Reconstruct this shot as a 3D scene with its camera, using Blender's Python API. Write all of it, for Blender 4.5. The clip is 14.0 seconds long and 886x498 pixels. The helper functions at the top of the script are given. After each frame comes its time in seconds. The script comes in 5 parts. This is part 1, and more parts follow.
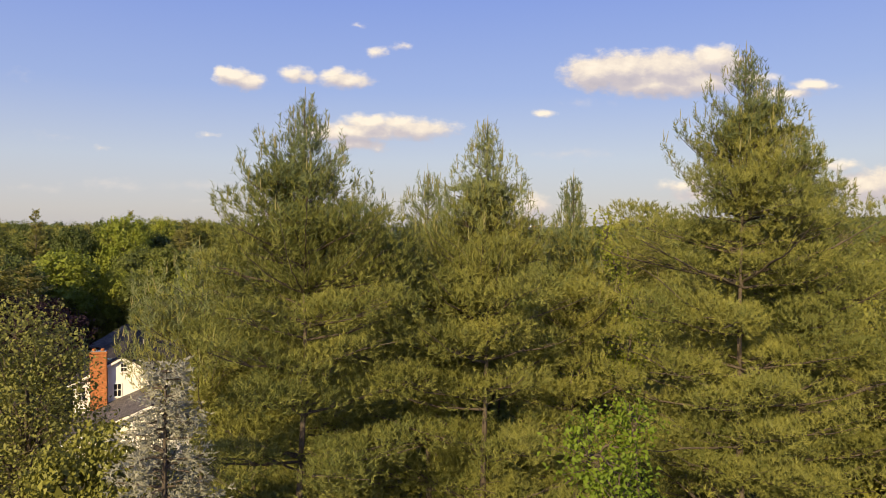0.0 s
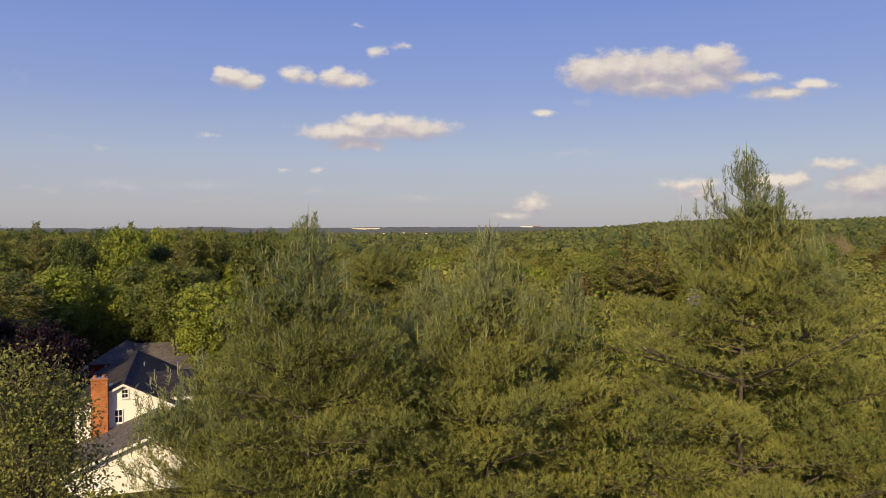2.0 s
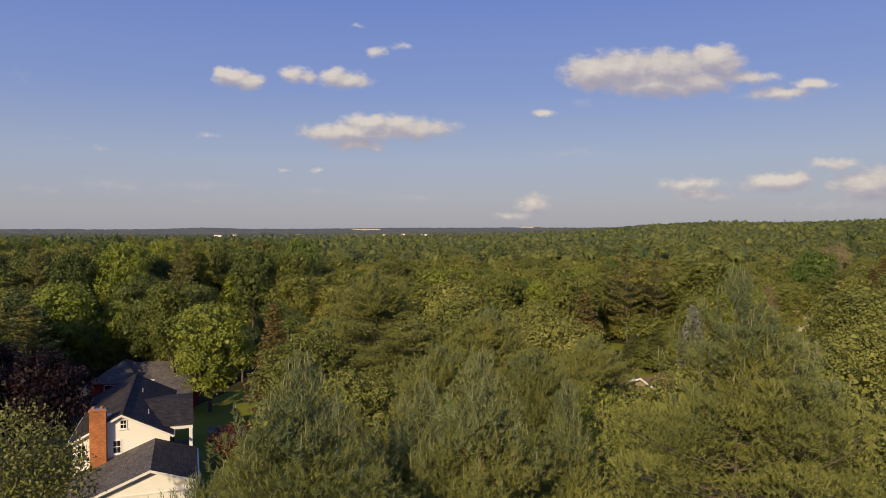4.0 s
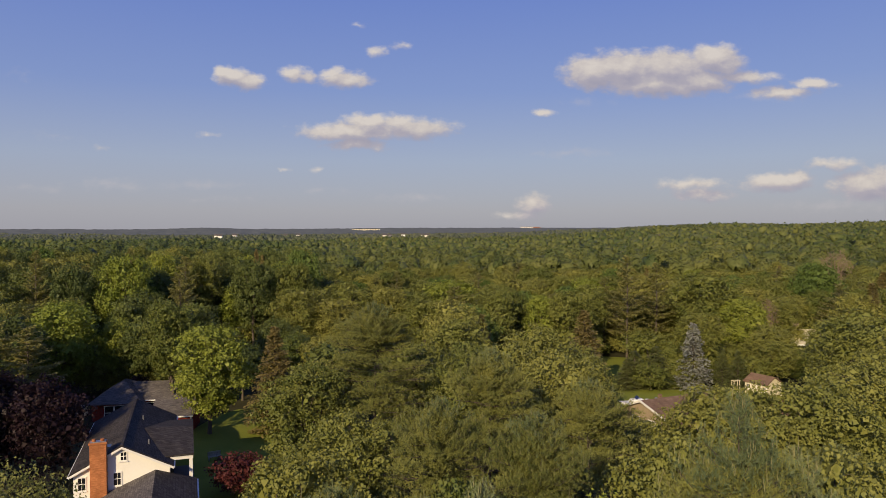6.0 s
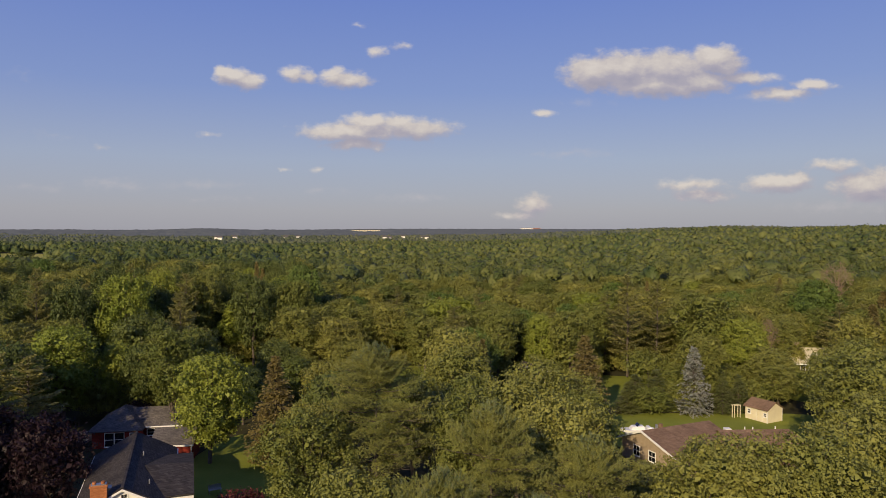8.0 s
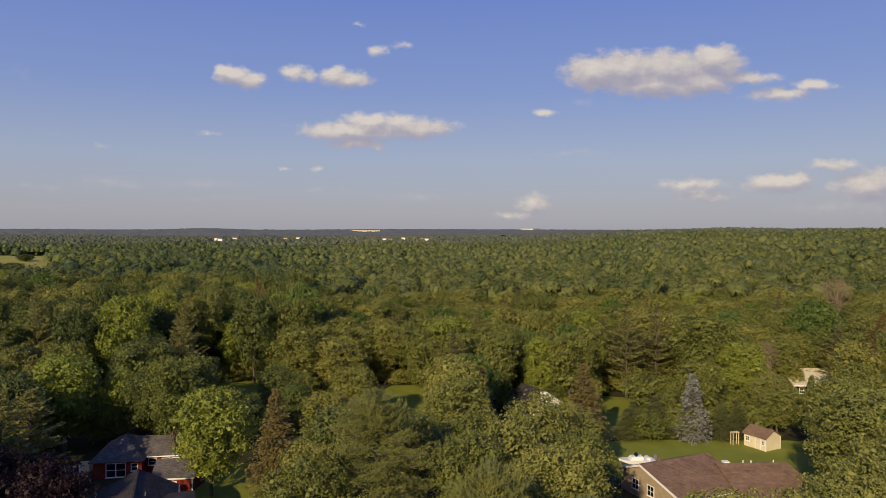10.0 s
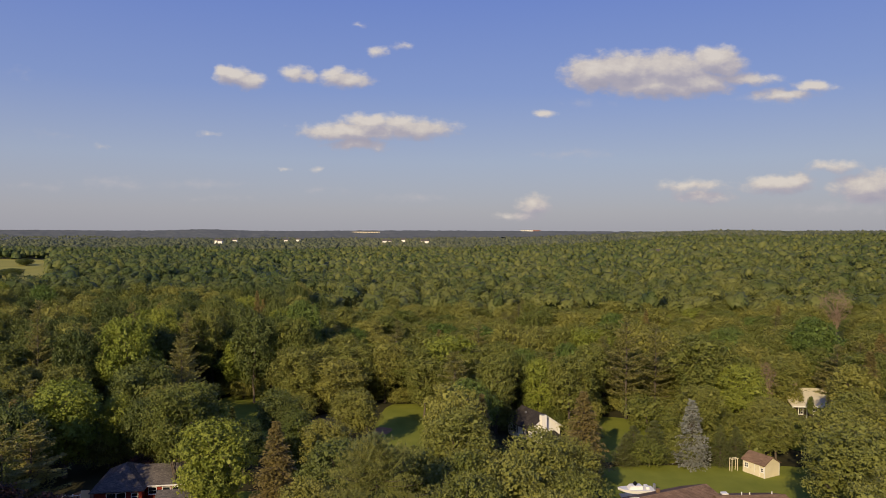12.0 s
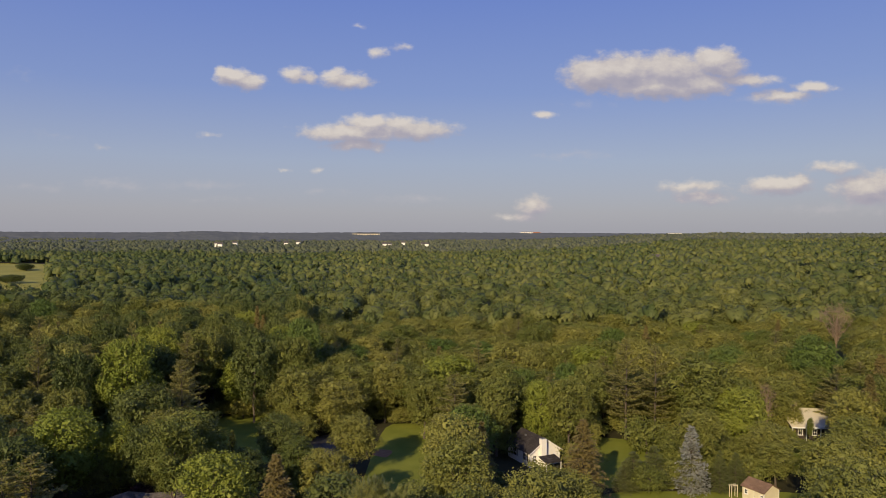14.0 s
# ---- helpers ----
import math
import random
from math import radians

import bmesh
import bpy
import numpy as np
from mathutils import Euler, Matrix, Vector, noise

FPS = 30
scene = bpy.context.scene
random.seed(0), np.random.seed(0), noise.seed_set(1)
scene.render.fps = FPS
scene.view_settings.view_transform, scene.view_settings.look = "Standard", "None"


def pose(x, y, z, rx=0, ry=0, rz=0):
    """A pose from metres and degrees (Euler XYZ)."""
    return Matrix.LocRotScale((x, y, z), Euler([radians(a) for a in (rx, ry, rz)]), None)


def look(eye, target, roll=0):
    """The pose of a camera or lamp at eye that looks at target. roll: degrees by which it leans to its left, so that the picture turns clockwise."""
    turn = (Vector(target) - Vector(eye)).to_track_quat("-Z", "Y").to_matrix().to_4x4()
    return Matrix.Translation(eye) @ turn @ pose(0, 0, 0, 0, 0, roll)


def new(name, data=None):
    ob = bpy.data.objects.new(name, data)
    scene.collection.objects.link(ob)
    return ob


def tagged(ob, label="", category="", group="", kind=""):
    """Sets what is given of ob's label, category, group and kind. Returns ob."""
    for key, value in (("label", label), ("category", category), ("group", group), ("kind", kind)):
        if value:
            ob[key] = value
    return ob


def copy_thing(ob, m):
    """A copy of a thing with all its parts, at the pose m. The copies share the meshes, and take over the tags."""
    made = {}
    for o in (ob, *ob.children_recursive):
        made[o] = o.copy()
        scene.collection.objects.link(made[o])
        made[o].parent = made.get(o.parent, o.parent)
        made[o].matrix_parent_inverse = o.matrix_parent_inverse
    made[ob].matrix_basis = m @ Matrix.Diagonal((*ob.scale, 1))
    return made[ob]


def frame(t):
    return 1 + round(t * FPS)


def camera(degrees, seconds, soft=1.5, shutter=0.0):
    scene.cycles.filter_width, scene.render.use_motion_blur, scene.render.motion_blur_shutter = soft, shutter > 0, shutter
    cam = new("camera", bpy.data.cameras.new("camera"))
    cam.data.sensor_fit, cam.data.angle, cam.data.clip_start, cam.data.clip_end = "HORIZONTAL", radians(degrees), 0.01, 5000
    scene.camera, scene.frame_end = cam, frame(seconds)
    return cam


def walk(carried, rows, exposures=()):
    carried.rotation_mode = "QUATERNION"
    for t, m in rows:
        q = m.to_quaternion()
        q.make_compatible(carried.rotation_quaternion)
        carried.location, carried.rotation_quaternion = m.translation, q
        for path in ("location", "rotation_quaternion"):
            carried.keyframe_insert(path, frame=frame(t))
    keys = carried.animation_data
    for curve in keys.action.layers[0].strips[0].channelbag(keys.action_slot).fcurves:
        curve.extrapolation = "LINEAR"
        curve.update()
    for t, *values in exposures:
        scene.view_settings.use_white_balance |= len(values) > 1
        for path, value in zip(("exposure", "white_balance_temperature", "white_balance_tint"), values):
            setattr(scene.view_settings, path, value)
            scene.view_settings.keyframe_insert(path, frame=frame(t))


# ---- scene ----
cam = camera(65.0, 14.0, soft=0.85)
# seconds, eye x, y, z, slope of the view, lean
PATH = [
    (0.0, 0.001, -0.004, 17.630, -0.02400, 0.10),
    (0.5, -0.017, 0.017, 18.137, -0.02400, 0.10),
    (1.0, -0.011, 0.022, 18.630, -0.02375, 0.08),
    (1.5, -0.032, -0.004, 19.225, -0.02425, 0.06),
    (2.0, -0.045, -0.014, 19.874, -0.02425, 0.00),
    (2.5, -0.010, -0.011, 20.558, -0.02400, -0.00),
    (3.0, 0.060, 0.042, 21.172, -0.02375, -0.04),
    (5.5, 0.110, 0.064, 24.613, -0.02475, -0.00),
    (6.0, 0.090, 0.085, 25.332, -0.02475, -0.00),
    (6.5, 0.042, 0.132, 26.249, -0.02460, 0.00),
    (7.0, 0.011, 0.181, 27.187, -0.02475, 0.06),
    (7.5, -0.022, 0.224, 28.119, -0.02460, 0.10),
    (8.0, -0.021, 0.224, 28.995, -0.02435, 0.12),
    (10.5, -0.063, -0.182, 34.391, -0.02525, 0.25),
    (11.0, -0.028, -0.213, 35.288, -0.02500, 0.25),
    (11.5, -0.045, -0.223, 36.322, -0.02450, 0.27),
    (12.0, -0.034, -0.260, 37.440, -0.02425, 0.30),
    (12.5, -0.007, -0.291, 38.499, -0.02400, 0.30),
    (13.0, -0.014, -0.291, 39.585, -0.02375, 0.30),
    (13.5, -0.036, -0.291, 40.631, -0.02350, 0.30),
    (14.0, -0.043, -0.305, 41.496, -0.02275, 0.30),
]
walk(cam, [(t, look((x, y, z), (x, y + 1.0, z + s), lean)) for t, x, y, z, s, lean in PATH],
     exposures=[(0.0, 0.55, 7350, 7), (0.5, 0.46, 7250, 7.5), (1.0, 0.37, 7100, 8), (1.5, 0.28, 6950, 8.5), (2.0, 0.19, 6850, 9), (2.5, 0.10, 6750, 9.5), (3.2, 0.02, 6650, 10), (5.5, -0.04, 6500, 10), (14.0, -0.04, 6500, 10)])

# ---- sky, clouds and sun ----
SUN_AZ, SUN_EL = radians(23.0), radians(24.0)   # behind the viewer, to the left
SUN_DIR = Vector((-math.sin(SUN_AZ) * math.cos(SUN_EL), -math.cos(SUN_AZ) * math.cos(SUN_EL), math.sin(SUN_EL)))

sun = new("sun", bpy.data.lights.new("sun", "SUN"))
sun.data.energy, sun.data.angle, sun.data.color = 5.0, radians(0.6), (1.0, 0.78, 0.475)
sun.matrix_world = Matrix.Translation((0, 0, 200)) @ SUN_DIR.to_track_quat("Z", "Y").to_matrix().to_4x4()

# each cloud lump: bearing (x/y), height (z/y), half width, half height, weight
SMALL_CLOUDS = [
    (-0.301, 0.222, 0.024, 0.013, 1.0), (-0.282, 0.214, 0.026, 0.012, 0.9), (-0.312, 0.228, 0.014, 0.010, 1.0),
    (-0.214, 0.225, 0.022, 0.011, 0.8), (-0.196, 0.222, 0.016, 0.008, 0.7), (-0.140, 0.217, 0.036, 0.012, 0.9),
    (-0.158, 0.226, 0.018, 0.009, 0.7), (-0.095, 0.256, 0.016, 0.008, 0.55), (-0.127, 0.144, 0.075, 0.014, 1.0),
    (-0.110, 0.157, 0.040, 0.012, 0.9), (-0.122, 0.126, 0.044, 0.010, 0.75), (-0.040, 0.147, 0.058, 0.014, 0.85),
    (-0.065, 0.158, 0.030, 0.011, 0.75),
]
GREAT_CLOUD = [
    (0.215, 0.228, 0.042, 0.024, 1.1), (0.262, 0.233, 0.062, 0.024, 1.1), (0.325, 0.234, 0.060, 0.026, 1.1),
    (0.388, 0.246, 0.040, 0.020, 1.1), (0.300, 0.213, 0.080, 0.018, 1.0), (0.362, 0.216, 0.056, 0.019, 1.0),
    (0.425, 0.220, 0.050, 0.010, 0.7), (0.400, 0.238, 0.036, 0.018, 0.9), (0.345, 0.203, 0.026, 0.011, 0.8),
    (0.144, 0.171, 0.015, 0.006, 0.55), (0.485, 0.199, 0.042, 0.009, 0.75), (0.530, 0.211, 0.030, 0.008, 0.75),
]
LOW_CLOUDS = [
    (0.480, 0.071, 0.048, 0.014, 0.85), (0.505, 0.075, 0.026, 0.012, 0.8), (0.560, 0.097, 0.040, 0.010, 0.55),
    (0.610, 0.066, 0.050, 0.022, 1.0), (0.660, 0.072, 0.060, 0.024, 1.0), (0.630, 0.085, 0.050, 0.010, 0.5),
    (0.360, 0.069, 0.050, 0.009, 0.6), (0.375, 0.053, 0.042, 0.010, 0.65), (0.130, 0.040, 0.024, 0.015, 0.75),
    (0.112, 0.024, 0.040, 0.007, 0.5), (-0.338, 0.138, 0.014, 0.006, 0.35), (-0.228, 0.089, 0.010, 0.004, 0.42),
    (-0.180, 0.090, 0.010, 0.004, 0.32), (-0.060, 0.265, 0.012, 0.006, 0.4), (-0.122, 0.296, 0.014, 0.004, 0.35),
    (-0.491, 0.121, 0.014, 0.006, 0.25),
]
CLOUDS = SMALL_CLOUDS + GREAT_CLOUD + LOW_CLOUDS
# thin high streaks: the same numbers
STREAKS = [
    (-0.475, 0.068, 0.050, 0.010, 0.6), (-0.345, 0.067, 0.075, 0.007, 0.5), (-0.040, 0.048, 0.060, 0.007, 0.5),
    (0.180, 0.113, 0.070, 0.008, 0.45), (-0.560, 0.138, 0.050, 0.006, 0.3), (-0.320, 0.046, 0.060, 0.006, 0.3),
    (-0.575, 0.062, 0.080, 0.008, 0.35), (0.560, 0.036, 0.090, 0.010, 0.5), (0.205, 0.185, 0.035, 0.008, 0.4),
    (-0.180, 0.060, 0.050, 0.006, 0.3), (0.455, 0.191, 0.060, 0.006, 0.4), (-0.600, 0.226, 0.020, 0.010, 0.25),
]


class Nodes:
    """Short hand for laying out nodes."""

    def __init__(self, tree):
        self.tree = tree

    def add(self, kind, **sockets):
        n = self.tree.nodes.new(kind)
        for k, v in sockets.items():
            key = int(k[1:]) if k[0] == "i" and k[1:].isdigit() else k.replace("_", " ")
            self.put(n.inputs[key], v)
        return n

    def put(self, socket, v):
        if isinstance(v, bpy.types.NodeSocket):
            self.tree.links.new(v, socket)
        else:
            socket.default_value = v

    def math(self, op, a, b=0.0, c=0.0, clamp=False):
        n = self.add("ShaderNodeMath", i0=a, i1=b)
        n.operation, n.use_clamp = op, clamp
        if op in {"MULTIPLY_ADD", "SMOOTH_MAX", "SMOOTH_MIN"}:
            self.put(n.inputs[2], c)
        return n.outputs[0]

    def vec(self, op, a, b=(0, 0, 0), out=0):
        n = self.add("ShaderNodeVectorMath", i0=a, i1=b)
        n.operation = op
        return n.outputs[out]

    def mix(self, fac, a, b, blend="MIX"):
        n = self.add("ShaderNodeMix")
        n.data_type, n.blend_type = "RGBA", blend
        self.put(n.inputs[0], fac), self.put(n.inputs[6], a), self.put(n.inputs[7], b)
        return n.outputs[2]

    def ramp(self, fac, stops, smooth=False):
        n = self.add("ShaderNodeValToRGB", Fac=fac)
        e = n.color_ramp.elements
        while len(e) < len(stops):
            e.new(0.5)
        for el, (p, c) in zip(e, stops):
            el.position, el.color = p, (*c, 1.0)
        if smooth:
            n.color_ramp.interpolation = "EASE"
        return n.outputs[0]

    def noise(self, vector, scale, detail=4.0, rough=0.55, out=0):
        return self.add("ShaderNodeTexNoise", Vector=vector, Scale=scale, Detail=detail, Roughness=rough).outputs[out]


def cloud_group(name, lumps, warp, fray, soft):
    """A node group that gives the thickness of cloud along a bearing."""
    tree = bpy.data.node_groups.new(name, "ShaderNodeTree")
    tree.interface.new_socket("Place", in_out="INPUT", socket_type="NodeSocketVector")
    tree.interface.new_socket("Thickness", in_out="OUTPUT", socket_type="NodeSocketFloat")
    tree.interface.new_socket("Depth", in_out="OUTPUT", socket_type="NodeSocketFloat")
    k = Nodes(tree)
    place = tree.nodes.new("NodeGroupInput").outputs[0]
    drift = k.noise(place, 26.0, 5.0, 0.6, out=1)
    drift = k.vec("MULTIPLY", k.vec("SUBTRACT", drift, (0.5, 0.5, 0.5)), (warp, warp * 0.6, 0.0))
    place2 = k.vec("ADD", place, drift)
    best = None
    for u, v, a, b, weight in lumps:
        e = k.vec("LENGTH", k.vec("MULTIPLY", k.vec("SUBTRACT", place2, (u, v, 0)), (0.74 / a, 0.74 / b, 0)), out=1)
        d = k.math("MULTIPLY", k.math("SUBTRACT", 1.0, e), weight)
        best = d if best is None else k.math("SMOOTH_MAX", best, d, 0.12)
    frayed = k.noise(k.vec("MULTIPLY", place, (1.0, 1.6, 1.0)), 46.0, 5.0, 0.55)
    t = k.math("ADD", best, k.math("MULTIPLY", k.math("SUBTRACT", frayed, 0.55), fray))
    edge = k.add("ShaderNodeMapRange", Value=t, From_Min=-0.02, From_Max=soft)
    edge.interpolation_type = "SMOOTHSTEP"
    out = tree.nodes.new("NodeGroupOutput")
    tree.links.new(edge.outputs[0], out.inputs[0])
    tree.links.new(t, out.inputs[1])
    return tree


world = bpy.data.worlds.new("world")
scene.world = world
world.use_nodes = True
world.node_tree.nodes.clear()
k = Nodes(world.node_tree)
sky = k.add("ShaderNodeTexSky")
sky.sky_type, sky.sun_disc, sky.sun_elevation, sky.sun_rotation = "NISHITA", False, SUN_EL, math.pi + SUN_AZ
sky.altitude, sky.air_density, sky.dust_density, sky.ozone_density = 100.0, 1.0, 1.6, 1.6
way = k.add("ShaderNodeTexCoord").outputs["Generated"]
parts_ = k.add("ShaderNodeSeparateXYZ", Vector=way)
ahead = k.math("MAXIMUM", parts_.outputs[1], 0.05)
flat = k.add("ShaderNodeCombineXYZ", X=k.math("DIVIDE", parts_.outputs[0], ahead), Y=k.math("DIVIDE", parts_.outputs[2], ahead), Z=0.0).outputs[0]
cumulus = cloud_group("cumulus", CLOUDS, 0.022, 0.78, 0.50)
wisps = cloud_group("wisps", STREAKS, 0.040, 1.0, 1.2)


def thickness(group, at):
    n = k.add("ShaderNodeGroup")
    n.node_tree = group
    k.put(n.inputs[0], at)
    return n.outputs


front = k.math("GREATER_THAN", parts_.outputs[1], 0.25)
here = thickness(cumulus, flat)
thick = k.math("MULTIPLY", here[0], front)
sunward = thickness(cumulus, k.vec("ADD", flat, (-0.006, 0.014, 0.0)))
thin = k.math("MULTIPLY", thickness(wisps, flat)[0], front)
# the cumulus: warm where the sun reaches it, mauve grey beneath
shade = k.math("SUBTRACT", here[1], sunward[1])
cloud_colour = k.ramp(k.math("MULTIPLY_ADD", shade, 0.85, 0.45, clamp=True), [(0.0, (3.7, 3.5, 4.2)), (0.40, (4.4, 4.05, 4.5)), (0.80, (6.4, 5.75, 5.25)), (1.0, (7.2, 6.5, 5.8))])
height = k.math("MAXIMUM", parts_.outputs[2], 0.0)
# hazy lilac near the horizon, deeper blue higher up
air = k.ramp(k.math("MULTIPLY", height, 2.0), [(0.0, (3.9, 3.85, 4.35)), (0.06, (4.0, 3.98, 4.5)), (0.20, (3.55, 4.05, 5.5)), (0.39, (2.25, 3.05, 6.0)), (0.66, (1.45, 2.25, 6.0)), (1.0, (0.9, 1.6, 5.2))])
clear = k.mix(0.85, sky.outputs[0], air)
colour = k.mix(k.math("MULTIPLY", thin, 0.75), clear, (5.6, 5.2, 5.3, 1.0))
colour = k.mix(k.math("MULTIPLY", thick, 0.92), colour, cloud_colour)
background = k.add("ShaderNodeBackground", Color=colour, Strength=0.1)
k.tree.links.new(background.outputs[0], k.add("ShaderNodeOutputWorld").inputs[0])

# ---- materials ----
def material(name):
    m = bpy.data.materials.new(name)
    m.use_nodes = True
    m.node_tree.nodes.clear()
    return m, Nodes(m.node_tree)


def finish(m, k, shader, bump=None, strength=0.3, distance=0.05):
    if bump is not None:
        b = k.add("ShaderNodeBump", Strength=strength, Distance=distance, Height=bump)
        for n in k.tree.nodes:
            if n.type in {"BSDF_PRINCIPLED", "BSDF_TRANSLUCENT", "BSDF_DIFFUSE"}:
                k.tree.links.new(b.outputs[0], n.inputs["Normal"])
    k.tree.links.new(shader, k.add("ShaderNodeOutputMaterial").inputs[0])
    return m


def leaf_material(name, dark, light, thin=0.15, rough=0.55, spread=0.5, dry=(0.16, 0.11, 0.035), dry_part=0.0, patch_scale=0.55, grain_scale=0.0, stand=0.0, by_crown=False, fine=0.0, leafwise=0.14):
    """Foliage: differs from tree to tree, from bough to bough and from leaf to leaf."""
    m, k = material(name)
    info = k.add("ShaderNodeObjectInfo")
    island = k.add("ShaderNodeNewGeometry").outputs["Random Per Island"]
    place = k.add("ShaderNodeTexCoord").outputs["Object"]
    patch = k.noise(place, patch_scale, 3.0)
    which = info.outputs["Random"]
    if by_crown:
        own = k.add("ShaderNodeAttribute")
        own.attribute_name = "crown"
        which = own.outputs["Fac"]
    f = k.math("ADD", k.math("MULTIPLY_ADD", which, spread, 0.08), k.math("MULTIPLY", k.math("SUBTRACT", island, 0.25), leafwise))
    if fine:
        f = k.math("ADD", f, k.math("MULTIPLY", k.math("SUBTRACT", k.noise(place, 6.0, 1.0), 0.5), fine))
    f = k.math("ADD", f, k.math("MULTIPLY", k.math("SUBTRACT", patch, 0.5), 0.9))
    f = k.math("ADD", f, k.math("MULTIPLY", k.math("SUBTRACT", k.noise(place, patch_scale * 0.12, 2.0), 0.5), stand), clamp=True)
    c = k.ramp(f, [(0.0, dark), (1.0, light)])
    if dry_part:
        old = k.math("GREATER_THAN", island, 1.0 - dry_part)
        c = k.mix(old, c, (*dry, 1.0))
    body = k.add("ShaderNodeBsdfPrincipled", Base_Color=c, Roughness=rough)
    body.inputs["Specular IOR Level"].default_value = 0.2
    back = k.add("ShaderNodeBsdfTranslucent", Color=k.mix(0.5, c, (light[0] * 1.3, light[1] * 1.35, light[2] * 0.8, 1.0)))
    grain = k.noise(place, grain_scale, 3.0) if grain_scale else None
    return finish(m, k, k.add("ShaderNodeMixShader", i0=thin, i1=body.outputs[0], i2=back.outputs[0]).outputs[0], grain, 1.0, 0.8)


def plain(name, low, high, scale, rough=0.7, metal=0.0, relief=0.2, depth=0.02, fine=None, streak=(1, 1, 1), spec=0.4):
    """A surface with grain at two sizes."""
    m, k = material(name)
    place = k.vec("MULTIPLY", k.add("ShaderNodeTexCoord").outputs["Object"], streak)
    a, b = k.noise(place, scale, 4.0), k.noise(place, fine or scale * 9.0, 5.0, 0.65)
    f = k.math("MULTIPLY_ADD", k.math("SUBTRACT", k.math("ADD", k.math("MULTIPLY", a, 0.6), k.math("MULTIPLY", b, 0.4)), 0.5), 2.4, 0.5, clamp=True)
    c = k.ramp(f, [(0.0, low), (1.0, high)])
    body = k.add("ShaderNodeBsdfPrincipled", Base_Color=c, Roughness=rough, Metallic=metal)
    body.inputs["Specular IOR Level"].default_value = spec
    return finish(m, k, body.outputs[0], b, relief, depth)


def courses(name, low, high, step, rough=0.8, relief=0.5, axis=2, width=None, joint=0.5, bond=True):
    """Shingles, bricks or boards in courses, with joints."""
    m, k = material(name)
    place = k.add("ShaderNodeTexCoord").outputs["Object"]
    n = k.add("ShaderNodeTexBrick", Vector=place, Scale=1.0, Mortar_Size=step * 0.05, Mortar_Smooth=0.3,
              Brick_Width=width or step * 2.5, Row_Height=step, Color1=(*low, 1), Color2=(*high, 1), Mortar=(*[joint * q for q in low], 1))
    k.put(n.inputs["Vector"], axis(k, place) if callable(axis) else place)
    worn = k.noise(place, 0.7, 5.0, 0.65)
    c = k.mix(1.0, n.outputs[0], k.ramp(worn, [(0.25, (0.62, 0.62, 0.64)), (0.75, (1.25, 1.22, 1.18))]), "MULTIPLY")
    body = k.add("ShaderNodeBsdfPrincipled", Base_Color=c, Roughness=rough)
    body.inputs["Specular IOR Level"].default_value = 0.12
    h = k.math("SUBTRACT", k.math("MULTIPLY", k.noise(place, 30.0), 0.3), n.outputs[1])
    return finish(m, k, body.outputs[0], h, relief, 0.02)


def on_wall(k, p):
    """Bricks and boards laid on upright faces."""
    s = k.add("ShaderNodeSeparateXYZ", Vector=p).outputs
    return k.add("ShaderNodeCombineXYZ", X=k.math("ADD", s[0], s[1]), Y=s[2], Z=0.0).outputs[0]


def on_roof(k, p):
    """Courses that climb with the slope, whichever way the roof runs."""
    s = k.add("ShaderNodeSeparateXYZ", Vector=p).outputs
    return k.add("ShaderNodeCombineXYZ", X=k.math("ADD", s[0], s[1]), Y=k.math("MULTIPLY", s[2], 2.2), Z=0.0).outputs[0]


PINE = leaf_material("pine_needles", (0.098, 0.120, 0.036), (0.425, 0.408, 0.108), thin=0.12, spread=0.25, fine=0.6, leafwise=0.25)
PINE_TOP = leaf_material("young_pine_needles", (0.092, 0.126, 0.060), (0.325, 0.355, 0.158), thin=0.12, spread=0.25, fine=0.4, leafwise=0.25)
PINE_FAR = leaf_material("pine_boughs", (0.16, 0.165, 0.052), (0.33, 0.305, 0.098), thin=0.30)
SPRUCE = leaf_material("spruce_needles", (0.090, 0.112, 0.038), (0.200, 0.205, 0.066), thin=0.2)
BROWN = leaf_material("brown_spruce_needles", (0.160, 0.135, 0.048), (0.280, 0.220, 0.080), thin=0.2)
SILVER_NEAR = leaf_material("grey_spruce_needles", (0.17, 0.185, 0.15), (0.42, 0.41, 0.35), thin=0.15, fine=0.5)
SILVER = leaf_material("silver_spruce_needles", (0.20, 0.215, 0.185), (0.43, 0.42, 0.37), thin=0.1, fine=0.5)
GREEN = leaf_material("broad_leaves", (0.092, 0.122, 0.027), (0.262, 0.252, 0.060), spread=0.75)
LIME = leaf_material("fresh_leaves", (0.160, 0.205, 0.030), (0.295, 0.315, 0.055))
POPLAR = leaf_material("poplar_leaves", (0.18, 0.225, 0.030), (0.34, 0.36, 0.062), thin=0.3)
FRESH = leaf_material("bright_leaves", (0.115, 0.185, 0.020), (0.23, 0.30, 0.045), thin=0.35)
# darker copy of the broad leaves: shade painted into the colour
SHADY = leaf_material("shade_tinted_oak_leaves", (0.058, 0.084, 0.024), (0.160, 0.182, 0.047), spread=0.6)
OLIVE = leaf_material("olive_leaves", (0.140, 0.162, 0.038), (0.298, 0.286, 0.072))
OAKLEAF = leaf_material("leathery_oak_leaves", (0.110, 0.130, 0.035), (0.27, 0.27, 0.080), thin=0.25)
DEEP = leaf_material("deep_green_leaves", (0.078, 0.128, 0.026), (0.150, 0.196, 0.044))
PURPLE = leaf_material("purple_leaves", (0.012, 0.008, 0.011), (0.030, 0.014, 0.018), thin=0.1)
